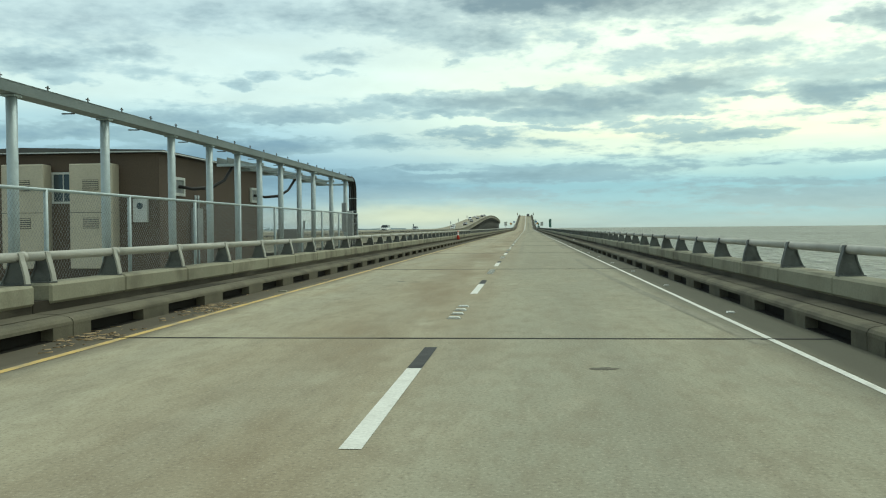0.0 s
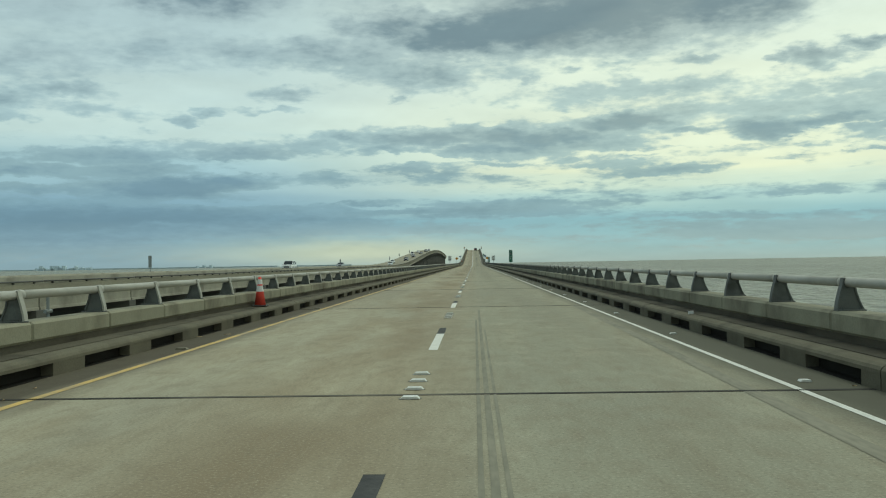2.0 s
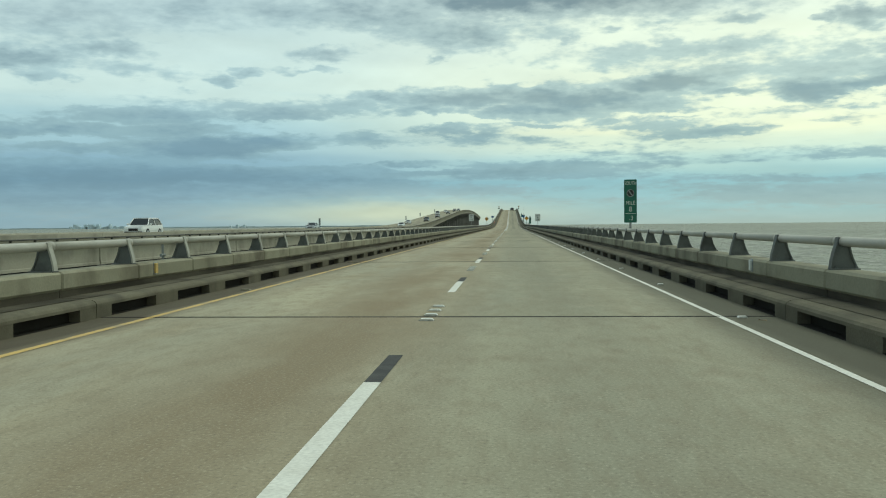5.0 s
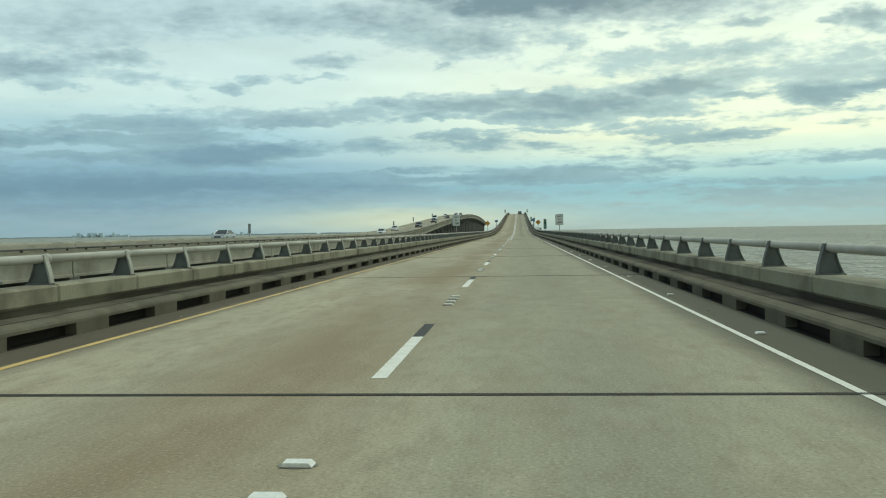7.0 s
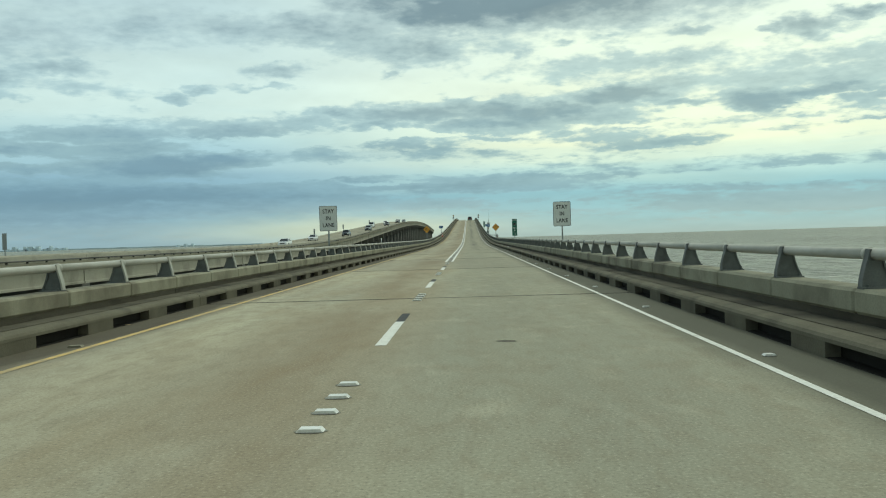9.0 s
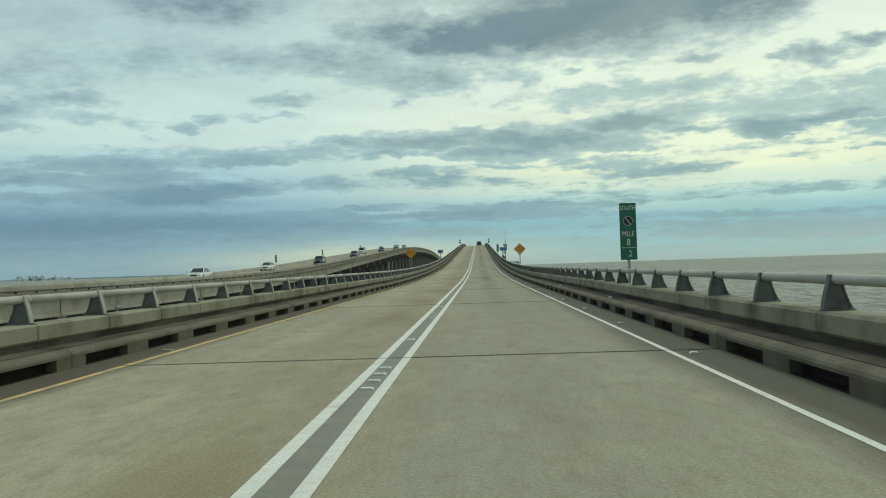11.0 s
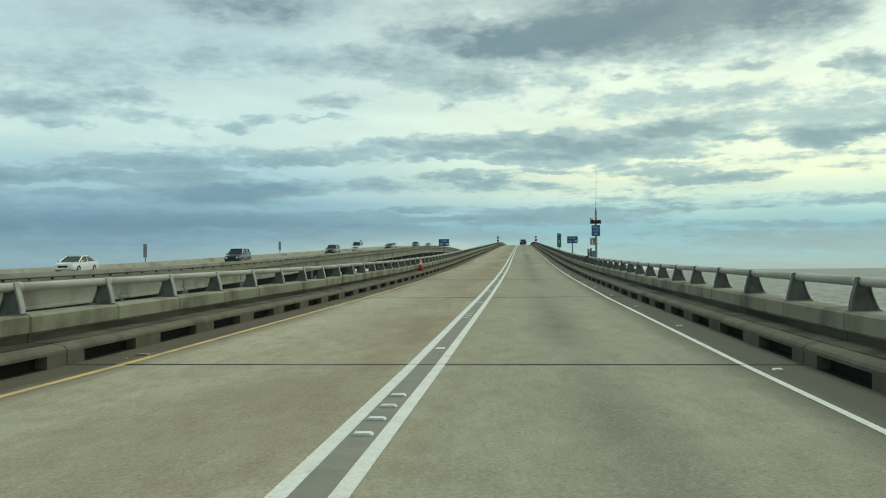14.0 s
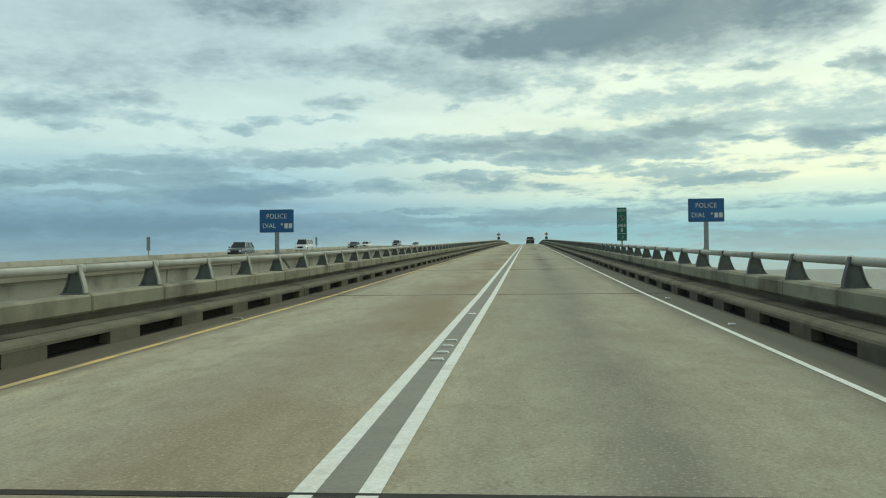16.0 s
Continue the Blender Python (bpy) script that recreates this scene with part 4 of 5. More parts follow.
def lbarrier_bm(side):
    bm = new_bm()
    prism(bm, [(side * x, z) for x, z in [(4.45, -0.018), (4.50, 0.16), (4.62, 0.46), (4.88, 0.46), (4.90, -0.018)]], 0.02, S - 0.02)
    return bm


lbarrier = {s: as_mesh("barrier", lbarrier_bm(s), BRIDGE) for s in (-1, 1)}
bm = new_bm()
prism(bm, [(-0.3, -0.50), (0.3, -0.50), (0.3, -0.60), (0.25, -0.66), (0.25, -1.62), (0.3, -1.68), (0.3, -1.84), (-0.3, -1.84), (-0.3, -1.68), (-0.25, -1.62), (-0.25, -0.66), (-0.3, -0.60)], 0.1, S - 0.1)
lgirder = as_mesh("girder", bm, BRIDGE)
bm = new_bm()
rod(bm, (5.0, 0.1, 0.15), (5.0, S - 0.1, 0.15), 0.05, seg=8)
lconduit = as_mesh("conduit", bm, STEELDARK, True)
bm = new_bm()
box(bm, 4.902, 5.05, -0.05, 0.05, -0.005, 0.102)
lbracket = as_mesh("bracket", bm, STEELDARK)
bm = new_bm()
box(bm, -4.8, 4.8, -0.75, 0.75, -3.3, -1.842, 0.03)
lcap = as_mesh("pile_cap", bm, PILE)


def lpile_mesh(length):
    bm = new_bm()
    rod(bm, (0, 0, -3.2), (0, 0, -3.2 - length), 0.70, seg=14)
    return as_mesh("pile", bm, PILE, True)


for n in range(-3, 62):
    y0 = J + S * n + 3.0
    s = thing("bridge_span", "buff concrete span of the parallel causeway bridge with solid barriers", "bridge", "spans of the parallel bridge",
              m=span_pose(y0, LEFT_X, left_z))
    part("deck", ldeck, None, s)
    for side in (-1, 1):
        part("barrier", lbarrier[side], None, s)
    for gx in (-4.4, -1.5, 1.5, 4.4):
        part("girder", lgirder, None, s, m=pose(gx, 0, 0))
    part("conduit", lconduit, None, s)
    for i in range(6):
        part("bracket", lbracket, None, s, m=pose(0, 1.4 + i * 2.9, 0))
    b = thing("bridge_bent", "grey concrete pile bent carrying the parallel bridge", "bridge pier", "pile bents of the parallel bridge", m=pose(LEFT_X, y0, left_z(y0)))
    part("bent_cap", lcap, None, b)
    me = lpile_mesh(left_z(y0) - WATER + 0.5)
    for dx in (-3.2, 0, 3.2):
        part("column", me, None, b, m=pose(dx, 0, 0))


# ---------------------------------------------------------------- crossover platform, shed, fence and cable gantry
platform = thing("crossover_platform", "grey concrete platform on piles beside the causeway", "platform", m=pose(-10.4, 32, 0))
bm = new_bm()
box(bm, -4.9, 5.3, -16, 14.5, -0.45, -0.02, 0.02)
part("deck", bm, BRIDGE, platform)
for px in (-3.8, 0.5, 4.6):
    for py in (-14, -5, 4, 13):
        bm = new_bm()
        rod(bm, (px, py, -0.44), (px, py, WATER - 0.5), 0.45, seg=14)
        part("column", bm, PILE, platform, smooth=True)

shed = thing("equipment_shed", "low brown equipment shed with a dark flat roof", "shed", m=pose(-8, 31.5, -0.02))
bm = new_bm()
box(bm, -6.9, 0, 0, 9.0, 0.0, 3.14, 0.012)
part("wall", bm, SHED, shed)
bm = new_bm()
prism(bm, [(-7.1, 3.142), (0.16, 3.142), (0.16, 3.20), (-3.4, 3.30), (-7.1, 3.20)], -0.18, 9.18)
part("roof", bm, STEELDARK, shed, "dark sheet-metal roof")
bm = new_bm()
box(bm, -0.07, 0.008, -0.008, 0.07, 0.02, 3.13)
part("corner_trim", bm, SHED, shed)
bm = new_bm()
box(bm, -7.12, 0.175, -0.196, -0.181, 3.15, 3.175)
box(bm, 0.161, 0.176, -0.18, 9.18, 3.15, 3.175)
part("drip_edge", bm, TRIM, shed, "thin pale drip edge along the roof")


def ac_unit(x):
    u = thing("air_conditioner", "tall beige wall-mounted air conditioner with a louvred grille", "air conditioner", "shed air conditioners", m=pose(x, 31.48, 0.30))
    bm = new_bm()
    box(bm, -0.54, 0.54, -0.42, 0.0, 0.0, 2.55, 0.02)
    part("cabinet", bm, BEIGE, u)
    for zz in (0.98, 1.9):
        g = new_bm()
        box(g, -0.20, 0.20, -0.435, -0.421, zz, zz + 0.26)
        gr = part("grille", g, STEELDARK, u)
        for i in range(5):
            b2 = new_bm()
            box(b2, -0.2, 0.2, -0.445, -0.436, zz + 0.02 + i * 0.05, zz + 0.045 + i * 0.05)
            part("slat", b2, BEIGE, gr)
    bm = new_bm()
    box(bm, -0.55, 0.55, -0.428, -0.42, 1.36, 1.375)
    part("seam", bm, STEELDARK, u)
    return u


ac_unit(-11.27)
ac_unit(-9.54)
win = thing("shed_window", "small blue-tinted window in the brown shed wall", "window", m=pose(-10.42, 31.49, 1.9))
bm = new_bm()
for a in ((-0.3, 0.3, 0.0, 0.05), (-0.3, 0.3, 0.72, 0.77), (-0.3, -0.25, 0.05, 0.72), (0.25, 0.3, 0.05, 0.72), (-0.01, 0.01, 0.05, 0.72)):
    box(bm, a[0], a[1], -0.05, 0.0, a[2], a[3])
part("frame", bm, TRIM, win)
bm = new_bm()
box(bm, -0.25, 0.25, -0.03, -0.02, 0.05, 0.72)
part("pane", bm, GLASS, win)
for y, z in ((32.35, 2.10), (39.05, 2.10)):
    v = thing("cable_entry_box", "pale framed cable entry hatch in the shed side", "hatch", "cable entry hatches", m=pose(-7.99, y, z))
    bm = new_bm()
    for a in ((0, 0.72, 0.0, 0.07), (0, 0.72, 0.41, 0.48), (0, 0.07, 0.07, 0.41), (0.65, 0.72, 0.07, 0.41)):
        box(bm, 0.0, 0.07, a[0], a[1], a[2], a[3])
    part("frame", bm, WHITESIGN, v)
    bm = new_bm()
    box(bm, 0.0, 0.03, 0.07, 0.65, 0.07, 0.41)
    part("plate", bm, SIGNBACK, v)
meter = thing("meter_box", "small pale grey meter box on the shed wall", "electric box", m=pose(-8.43, 31.48, 1.42))
bm = new_bm()
box(bm, -0.18, 0.18, -0.14, 0, 0, 0.58, 0.015)
part("case", bm, TRIM, meter)
bm = new_bm()
rod(bm, (0, -0.15, 0.4), (0, -0.13, 0.4), 0.08, seg=12)
part("dial", bm, GLASS, meter)
side = thing("conduit_cabinet", "grey steel disconnect cabinet with conduits on the shed side", "electric box", m=pose(-7.98, 33.6, 0.6))
bm = new_bm()
box(bm, 0, 0.2, 0, 0.42, 0.2, 1.2, 0.015)
part("case", bm, SIGNBACK, side)
bm = new_bm()
for dy in (0.1, 0.32):
    rod(bm, (0.1, dy, 1.2), (0.1, dy, 1.55), 0.03, seg=8)
    rod(bm, (0.1, dy, -0.6), (0.1, dy, 0.2), 0.03, seg=8)
part("conduit", bm, GALV, side, smooth=True)
pump = thing("grey_cabinet", "grey steel cabinet standing on the platform behind the shed", "cabinet", m=pose(-7.2, 41.2, -0.02))
bm = new_bm()
box(bm, -0.4, 0.4, -0.3, 0.3, 0.1, 1.25, 0.02)
part("case", bm, SIGNBACK, pump)
bm = new_bm()
box(bm, -0.42, 0.42, -0.32, 0.32, 0.0, 0.1)
part("plinth", bm, BRIDGE, pump)

gantry = thing("cable_gantry", "galvanised pole gantry carrying steel cable trays above the fence", "cable gantry", m=pose(-5.9, 0, 0))
GPOLES = (15.4, 18.3, 21.2, 24.0, 26.9, 29.1, 31.1, 32.95, 35.05, 37.2, 39.1, 41.9, 44.5)
bm = new_bm()
rod(bm, (0, 0, -0.02), (0, 0, 3.06), 0.075, seg=14)
pole_mesh = as_mesh("pole", bm, GALV, True)
PIECES = {}
for nm, dims in (("foot_plate", (-0.13, 0.13, -0.13, 0.13, -0.02, 0.02)), ("cap_plate", (-0.1, 0.1, -0.1, 0.1, 3.03, 3.058)), ("bracket_arm", (-1.12, 0.12, -0.035, 0.035, 2.86, 2.93))):
    bm = new_bm()
    box(bm, *dims)
    PIECES[nm] = as_mesh(nm, bm, GALV)
for y in GPOLES:
    part("pole", pole_mesh, None, gantry, m=pose(0, y, 0))
    for nm, me in PIECES.items():
        if nm != "bracket_arm" or y > 32:
            part(nm, me, None, gantry, m=pose(0, y, 0))
bm = new_bm()
prism(bm, [(-0.14, 3.06), (0.14, 3.06), (0.14, 3.20), (0.125, 3.20), (0.125, 3.075), (-0.125, 3.075), (-0.125, 3.20), (-0.14, 3.20)], 14.0, 45.6)
box(bm, -0.145, 0.145, 14.0, 45.6, 3.202, 3.212)
part("upper_tray", bm, TRAY, gantry)
bm = new_bm()
prism(bm, [(-0.14, 2.93), (0.14, 2.93), (0.14, 3.10), (0.125, 3.10), (0.125, 2.945), (-0.125, 2.945), (-0.125, 3.10), (-0.14, 3.10)], 33.0, 45.2)
for v in bm.verts:
    v.co.x -= 1.0
part("lower_tray", bm, TRAY, gantry)
bm = new_bm()
rod(bm, (0.1, 0, 3.21), (0.1, 0, 3.29), 0.012, seg=6)
rod(bm, (0.1, -0.06, 3.26), (0.1, 0.06, 3.26), 0.008, seg=6)
clip_mesh = as_mesh("tray_clip", bm, STEELDARK)
bm = new_bm()
box(bm, -0.32, -0.12, -0.02, 0.02, 3.04, 3.058)
tab_mesh = as_mesh("tray_tab", bm, STEELDARK)
for i in range(26):
    part("tray_clip", clip_mesh, None, gantry, m=pose(0, 14.6 + i * 1.23, 0))
    if i % 2:
        part("tray_tab", tab_mesh, None, gantry, m=pose(0, 14.6 + i * 1.23, 0))
for dims in ((-0.09, 0.09, 44.2, 44.42, 1.1, 2.2), (-0.12, 0.12, 45.3, 45.55, 0.9, 1.9)):
    bm = new_bm()
    box(bm, *dims, 0.02)
    part("junction_box", bm, SIGNBACK, gantry)

rng = random.Random(8)
cab = thing("cable_bundle", "thick bundle of black cables bending down from the gantry end", "cables", m=pose(-5.9, 45.5, 0))
for i in range(6):
    dx = -0.12 + 0.048 * i
    o = rng.uniform(0, 0.12)
    pts = [(dx, -1.2, 3.20)] + [(dx + 0.01 * k, -0.15 + (0.45 + o) * math.sin(a), 2.75 + 0.45 * math.cos(a)) for k, a in enumerate([0, 0.35, 0.7, 1.05, 1.4])]
    pts += [(dx + 0.03, 0.34 + o, 2.1), (dx + 0.02, 0.40 + o, 1.3), (dx + 0.0, 0.38 + o, 0.3), (dx, 0.36 + o, -0.4)]
    bm = new_bm()
    tube(bm, pts, 0.032)
    part("cable", bm, BLACKPLASTIC, cab, smooth=True)
bm = new_bm()
for z in (0.9, 1.4, 1.9, 2.4):
    box(bm, -0.17, 0.19, 0.28, 0.58, z, z + 0.025)
part("strap", bm, GALV, cab)
for (y, z), yt in (((32.7, 2.34), 34.0), ((39.4, 2.34), 40.8)):
    c = thing("hanging_cable", "black cables looping from the shed hatch up to the tray", "cables", "looping cables")
    for k in range(2):
        bm = new_bm()
        tube(bm, [(-7.95, y + 0.1 * k, z), (-7.6, y + 0.12 * k, z - 0.06), (-7.25, y + 0.35 + 0.1 * k, z - 0.02), (-7.02, y + 0.8, z + 0.18), (-6.92, yt - 0.2, z + 0.5), (-6.9, yt + 0.15 * k, 2.98)], 0.042)
        part("cable", bm, BLACKPLASTIC, c, smooth=True)

fence = thing("chain_link_fence", "galvanised chain-link fence with a pipe top rail behind the parapet", "fence", m=pose(-5.7, 0, 0))
bm = new_bm()
rod(bm, (0, 14.0, 1.80), (0, 45.95, 1.80), 0.025, seg=10)
part("top_rail", bm, GALV, fence, smooth=True)
bm = new_bm()
rod(bm, (0, 0, -0.02), (0, 0, 1.82), 0.032, seg=10)
fpost = as_mesh("fence_post", bm, GALV, True)
for y in (15.6, 18.6, 21.68, 24.45, 27.6, 30.6, 33.65, 36.6, 39.46, 42.2, 45.9):
    part("fence_post", fpost, None, fence, m=pose(0, y, 0))
verts, faces = [], []
H0, H1, PITCH, R = 0.05, 1.80, 0.085, 0.0018
run = (H1 - H0)
for sgn, off in ((1, 0.004), (-1, -0.004)):
    y = 14.0 - run
    while y < 45.9:
        a, b = (y, y + run) if sgn > 0 else (y + run, y)
        za, zb = H0, H1
        ya, yb = a, b
        lo, hi = 14.0, 45.9
        def clip(yy, zz, yo, zo):
            c = min(max(yy, lo), hi)
            return c, zz + (zo - zz) * ((c - yy) / (yo - yy)) if yo != yy else zz
        p0, p1 = clip(ya, za, yb, zb), clip(yb, zb, ya, za)
        if abs(p0[0] - p1[0]) > 0.02:
            k = len(verts)
            for yy, zz in (p0, p1):
                verts += [(off - R, yy, zz), (off + R, yy, zz - R), (off + R * 0.5, yy, zz + R)]
            faces += [(k, k + 1, k + 4, k + 3), (k + 1, k + 2, k + 5, k + 4), (k + 2, k, k + 3, k + 5)]
        y += PITCH
me = bpy.data.meshes.new("wire_mesh")
me.from_pydata(verts, [], faces)
me.materials.append(WIRE)
part("wire_mesh", me, None, fence)


# ---------------------------------------------------------------- signs
def sign_panel(parent, x, y, z, w, h, mat, rim=None, rim_w=0.018, turn=0.0, radius=0.03):
    """Flat sheet sign facing back along the road, with its back sheet and printed rim; x, z is its middle."""
    m = pose(x, y, z, 90, 0, 0) @ pose(0, 0, 0, 0, 0, turn)

    def sheet(ww, hh, z0, z1, r):
        bm = new_bm()
        pts = []
        for cx, cy, a0 in ((ww / 2 - r, hh / 2 - r, 0), (-ww / 2 + r, hh / 2 - r, 90), (-ww / 2 + r, -hh / 2 + r, 180), (ww / 2 - r, -hh / 2 + r, 270)):
            for k in range(4):
                a = radians(a0 + 30 * k)
                pts.append((cx + r * math.cos(a), cy + r * math.sin(a)))
        return prism(bm, pts, z0, z1, "z")
    panel = part("panel", sheet(w, h, 0, 0.003, radius), SIGNBACK, parent, m=m)
    if rim:
        part("rim", sheet(w, h, 0.0031, 0.005, radius), rim, panel)
        part("face", sheet(w - 2 * rim_w, h - 2 * rim_w, 0.0051, 0.007, max(radius - rim_w, 0.005)), mat, panel)
    else:
        part("face", sheet(w, h, 0.0031, 0.007, radius), mat, panel)
    return panel


def letters(panel, words, size, mat, dx, dy, squeeze=1.0, thick=0.0, turn=0.0):
    me = text_mesh(words, size, mat, 1.08, thick)
    return part("lettering", me, None, panel, m=pose(0, 0, 0.0085, 0, 0, turn) @ pose(dx, dy, 0) @ Matrix.Diagonal((squeeze, 1, 1, 1)))


def bar(panel, w, h, mat, dx, dy):
    bm = new_bm()
    box(bm, dx - w / 2, dx + w / 2, dy - h / 2, dy + h / 2, 0.0072, 0.009)
    return part("bar", bm, mat, panel)


def sign_post(parent, x, z_top, brace=True, w=0.075, side=1, y=0.06):
    bm = new_bm()
    prism(bm, [(x - w / 2, y - 0.035), (x + w / 2, y - 0.035), (x + w / 2, y - 0.022), (x + 0.008, y - 0.022), (x + 0.008, y + 0.04), (x - 0.008, y + 0.04), (x - 0.008, y - 0.022), (x - w / 2, y - 0.022)], 0.1, z_top, "z")
    part("post", bm, SIGNPOST, parent)
    bm = new_bm()
    box(bm, *sorted((side * 5.055, x + side * 0.05)), y - 0.06, y + 0.06, 0.2, 0.3)
    box(bm, *sorted((side * 5.055, x + side * 0.05)), y - 0.06, y + 0.06, 0.44, 0.54)
    part("bracket", bm, SIGNPOST, parent)
    if brace:
        bm = new_bm()
        rod(bm, (x, y, 1.05), (x - side * 0.1, y + 1.15, 0.5), 0.028, seg=8)
        part("brace", bm, SIGNPOST, parent)


def mile_sign(y, digit, x=5.07, top=2.63, side=1, hgt=1.46, turn=0):
    s = thing("mile_marker_sign", "tall narrow green mile marker sign on a steel post", "road sign", "mile marker signs", m=pose(0, y, road_z(y)))
    sign_post(s, x, top - 0.15, False, side=side)
    p = sign_panel(s, x, 0, top - hgt / 2, 0.425, hgt, GREENSIGN, radius=0.02)
    letters(p, "SOUTH", 0.17, WHITESIGN, 0, 0.60, 0.68)
    bm = new_bm()
    rod(bm, (0, 0.27, 0.0072), (0, 0.27, 0.009), 0.125, seg=20)
    disc = part("emblem", bm, SIGNBACK, p)
    bm = new_bm()
    rod(bm, (0, 0.27, 0.0092), (0, 0.27, 0.0105), 0.11, seg=20)
    part("emblem_field", bm, SIGNBLACK, disc)
    bm = new_bm()
    box(bm, -0.015, 0.015, -0.12, 0.12, 0, 0.002)
    part("emblem_stripe", bm, SIGNBACK, disc, m=pose(0, 0.27, 0.0108, 0, 0, 35))
    letters(p, "MILE", 0.19, WHITESIGN, 0, -0.07, 0.78)
    letters(p, "8", 0.24, WHITESIGN, 0, -0.28, 0.85)
    bar(p, 0.35, 0.012, WHITESIGN, 0, -0.42)
    letters(p, digit, 0.22, WHITESIGN, 0.02, -0.58, 0.85)
    return s


mile_sign(176.8, ".3")
mile_sign(341.7, ".2", 5.03, 2.66)
mile_sign(505.3, ".1", 5.12, 2.58)

for x, y, top, side in ((5.60, 305.8, 2.80, 1), (-5.66, 304.65, 2.88, -1)):
    s = thing("stay_in_lane_sign", "white rectangular regulatory sign with black letters on a post", "road sign", "stay in lane signs", m=pose(0, y, road_z(y)))
    sign_post(s, x, top - 0.1, False, side=side)
    p = sign_panel(s, x, 0, top - 0.60, 0.85, 1.20, WHITESIGN, SIGNBLACK, 0.02, radius=0.05)
    for i, wd in enumerate(("STAY", "IN", "LANE")):
        letters(p, wd, 0.27, SIGNBLACK, 0, 0.33 - 0.33 * i, 0.82, 0.006)

for x, y, top, side in ((5.51, 415.3, 3.04, 1), (-5.93, 416.6, 2.97, -1)):
    s = thing("cross_winds_sign", "amber diamond warning sign with black border on a steel post", "road sign", "cross wind signs", m=pose(0, y, road_z(y)))
    sign_post(s, x, top - 0.4, True, 0.09, side=side)
    p = sign_panel(s, x, 0, top - 0.62, 0.875, 0.875, ORANGESIGN, SIGNBLACK, 0.022, 45, 0.05)
    for i, wd in enumerate(("STRONG", "CROSS WINDS", "AHEAD")):
        letters(p, wd, 0.145, SIGNBLACK, 0, 0.20 - 0.20 * i, 0.82, 0.004, turn=-45)

for x, y, top, side in ((5.58, 488.2, 2.26, 1), (-5.60, 487.6, 2.13, -1)):
    s = thing("police_sign", "blue police call sign with white letters on a braced post", "road sign", "police call signs", m=pose(0, y, road_z(y)))
    sign_post(s, x, top - 0.1, True, 0.12, side=side)
    p = sign_panel(s, x, 0, top - 0.305, 0.92, 0.61, BLUESIGN, SIGNBACK, 0.01, radius=0.03)
    letters(p, "POLICE", 0.18, WHITESIGN, 0.0, 0.12, 0.88)
    letters(p, "DIAL", 0.18, WHITESIGN, -0.20, -0.13, 0.88)
    for i in range(3):
        bar(p, (0.04, 0.09, 0.09)[i], (0.05, 0.13, 0.13)[i], WHITESIGN, 0.14 + 0.115 * i, (-0.09, -0.13, -0.13)[i])

for x, side in ((5.55, 1), (-5.75, -1)):
    s = thing("crest_warning_sign", "faded amber diamond sign over a dark square plate at the crest", "road sign", "crest signs", m=pose(0, 688, road_z(688)))
    sign_post(s, x, 2.2, False, 0.09, side=side)
    sign_panel(s, x, 0, 2.35, 0.66, 0.66, DULLAMBER, SIGNBLACK, 0.03, 45, 0.04)
    sign_panel(s, x, 0, 1.45, 0.62, 0.62, SIGNBLACK, SIGNBACK, 0.02, 0, 0.03)

# far signs that stand on the outer side of the parallel bridge, seen from behind
for y in (176.0, 340.0, 503.5, 560.0, 640.0):
    s = thing("mile_marker_sign", "tall narrow sign on the parallel bridge, seen from its grey back", "road sign", "signs of the parallel bridge", m=pose(LEFT_X - 5.15, y, left_z(y)))
    bm = new_bm()
    box(bm, -0.2, 0.2, -0.01, 0.01, 0.95, 2.4, 0.003)
    part("panel", bm, SIGNPOST, s)
    bm = new_bm()
    box(bm, -0.04, 0.04, 0.012, 0.08, -0.3, 2.3)
    part("post", bm, SIGNPOST, s)
    bm = new_bm()
    box(bm, 0.0, 0.3, -0.05, 0.09, 0.1, 0.22)
    part("bracket", bm, SIGNPOST, s)

# ---------------------------------------------------------------- call box station
Z0 = road_z(458.6)
station = thing("call_box_mast", "steel mast with antenna, blue call box sign and equipment", "mast", m=pose(0, 458.6, Z0))
bm = new_bm()
rod(bm, (5.30, 0.1, 0.0), (5.30, 0.1, 3.53), 0.062, 0.058, 14)
box(bm, 5.05, 5.36, 0.03, 0.17, 0.2, 0.34)
part("pole", bm, SIGNPOST, station, smooth=False)
bm = new_bm()
rod(bm, (5.30, 0.1, 3.53), (5.30, 0.1, 3.70), 0.03, 0.02, 10)
rod(bm, (5.30, 0.1, 3.70), (5.36, 0.1, 5.75), 0.011, 0.006, 8)
part("antenna", bm, STEELDARK, station)
p = sign_panel(station, 5.28, 0.0, 2.41, 0.47, 0.61, BLUESIGN, SIGNBACK, 0.008)
for i, wd in enumerate(("CALL", "BOX", "79")):
    letters(p, wd, 0.145, WHITESIGN, 0, 0.185 - 0.185 * i, 0.92)
bm = new_bm()
box(bm, 4.98, 5.58, -0.06, 0.04, 2.80, 3.00, 0.012)
lbar = part("light_bar", bm, SIGNBLACK, station, "black twin-lamp light bar")
for dx in (5.14, 5.42):
    bm = new_bm()
    rod(bm, (dx, -0.075, 2.90), (dx, -0.06, 2.90), 0.07, seg=16)
    part("lens", bm, TYRE, lbar)
bm = new_bm()
bmesh.ops.create_uvsphere(bm, u_segments=18, v_segments=10, radius=0.095, matrix=Matrix.Translation((5.05, 0.0, 3.09)))
part("dome", bm, WHITESIGN, station, "white plastic camera dome", smooth=True)
bm = new_bm()
box(bm, 4.98, 5.24, -0.02, 0.22, 1.62, 1.98, 0.02)
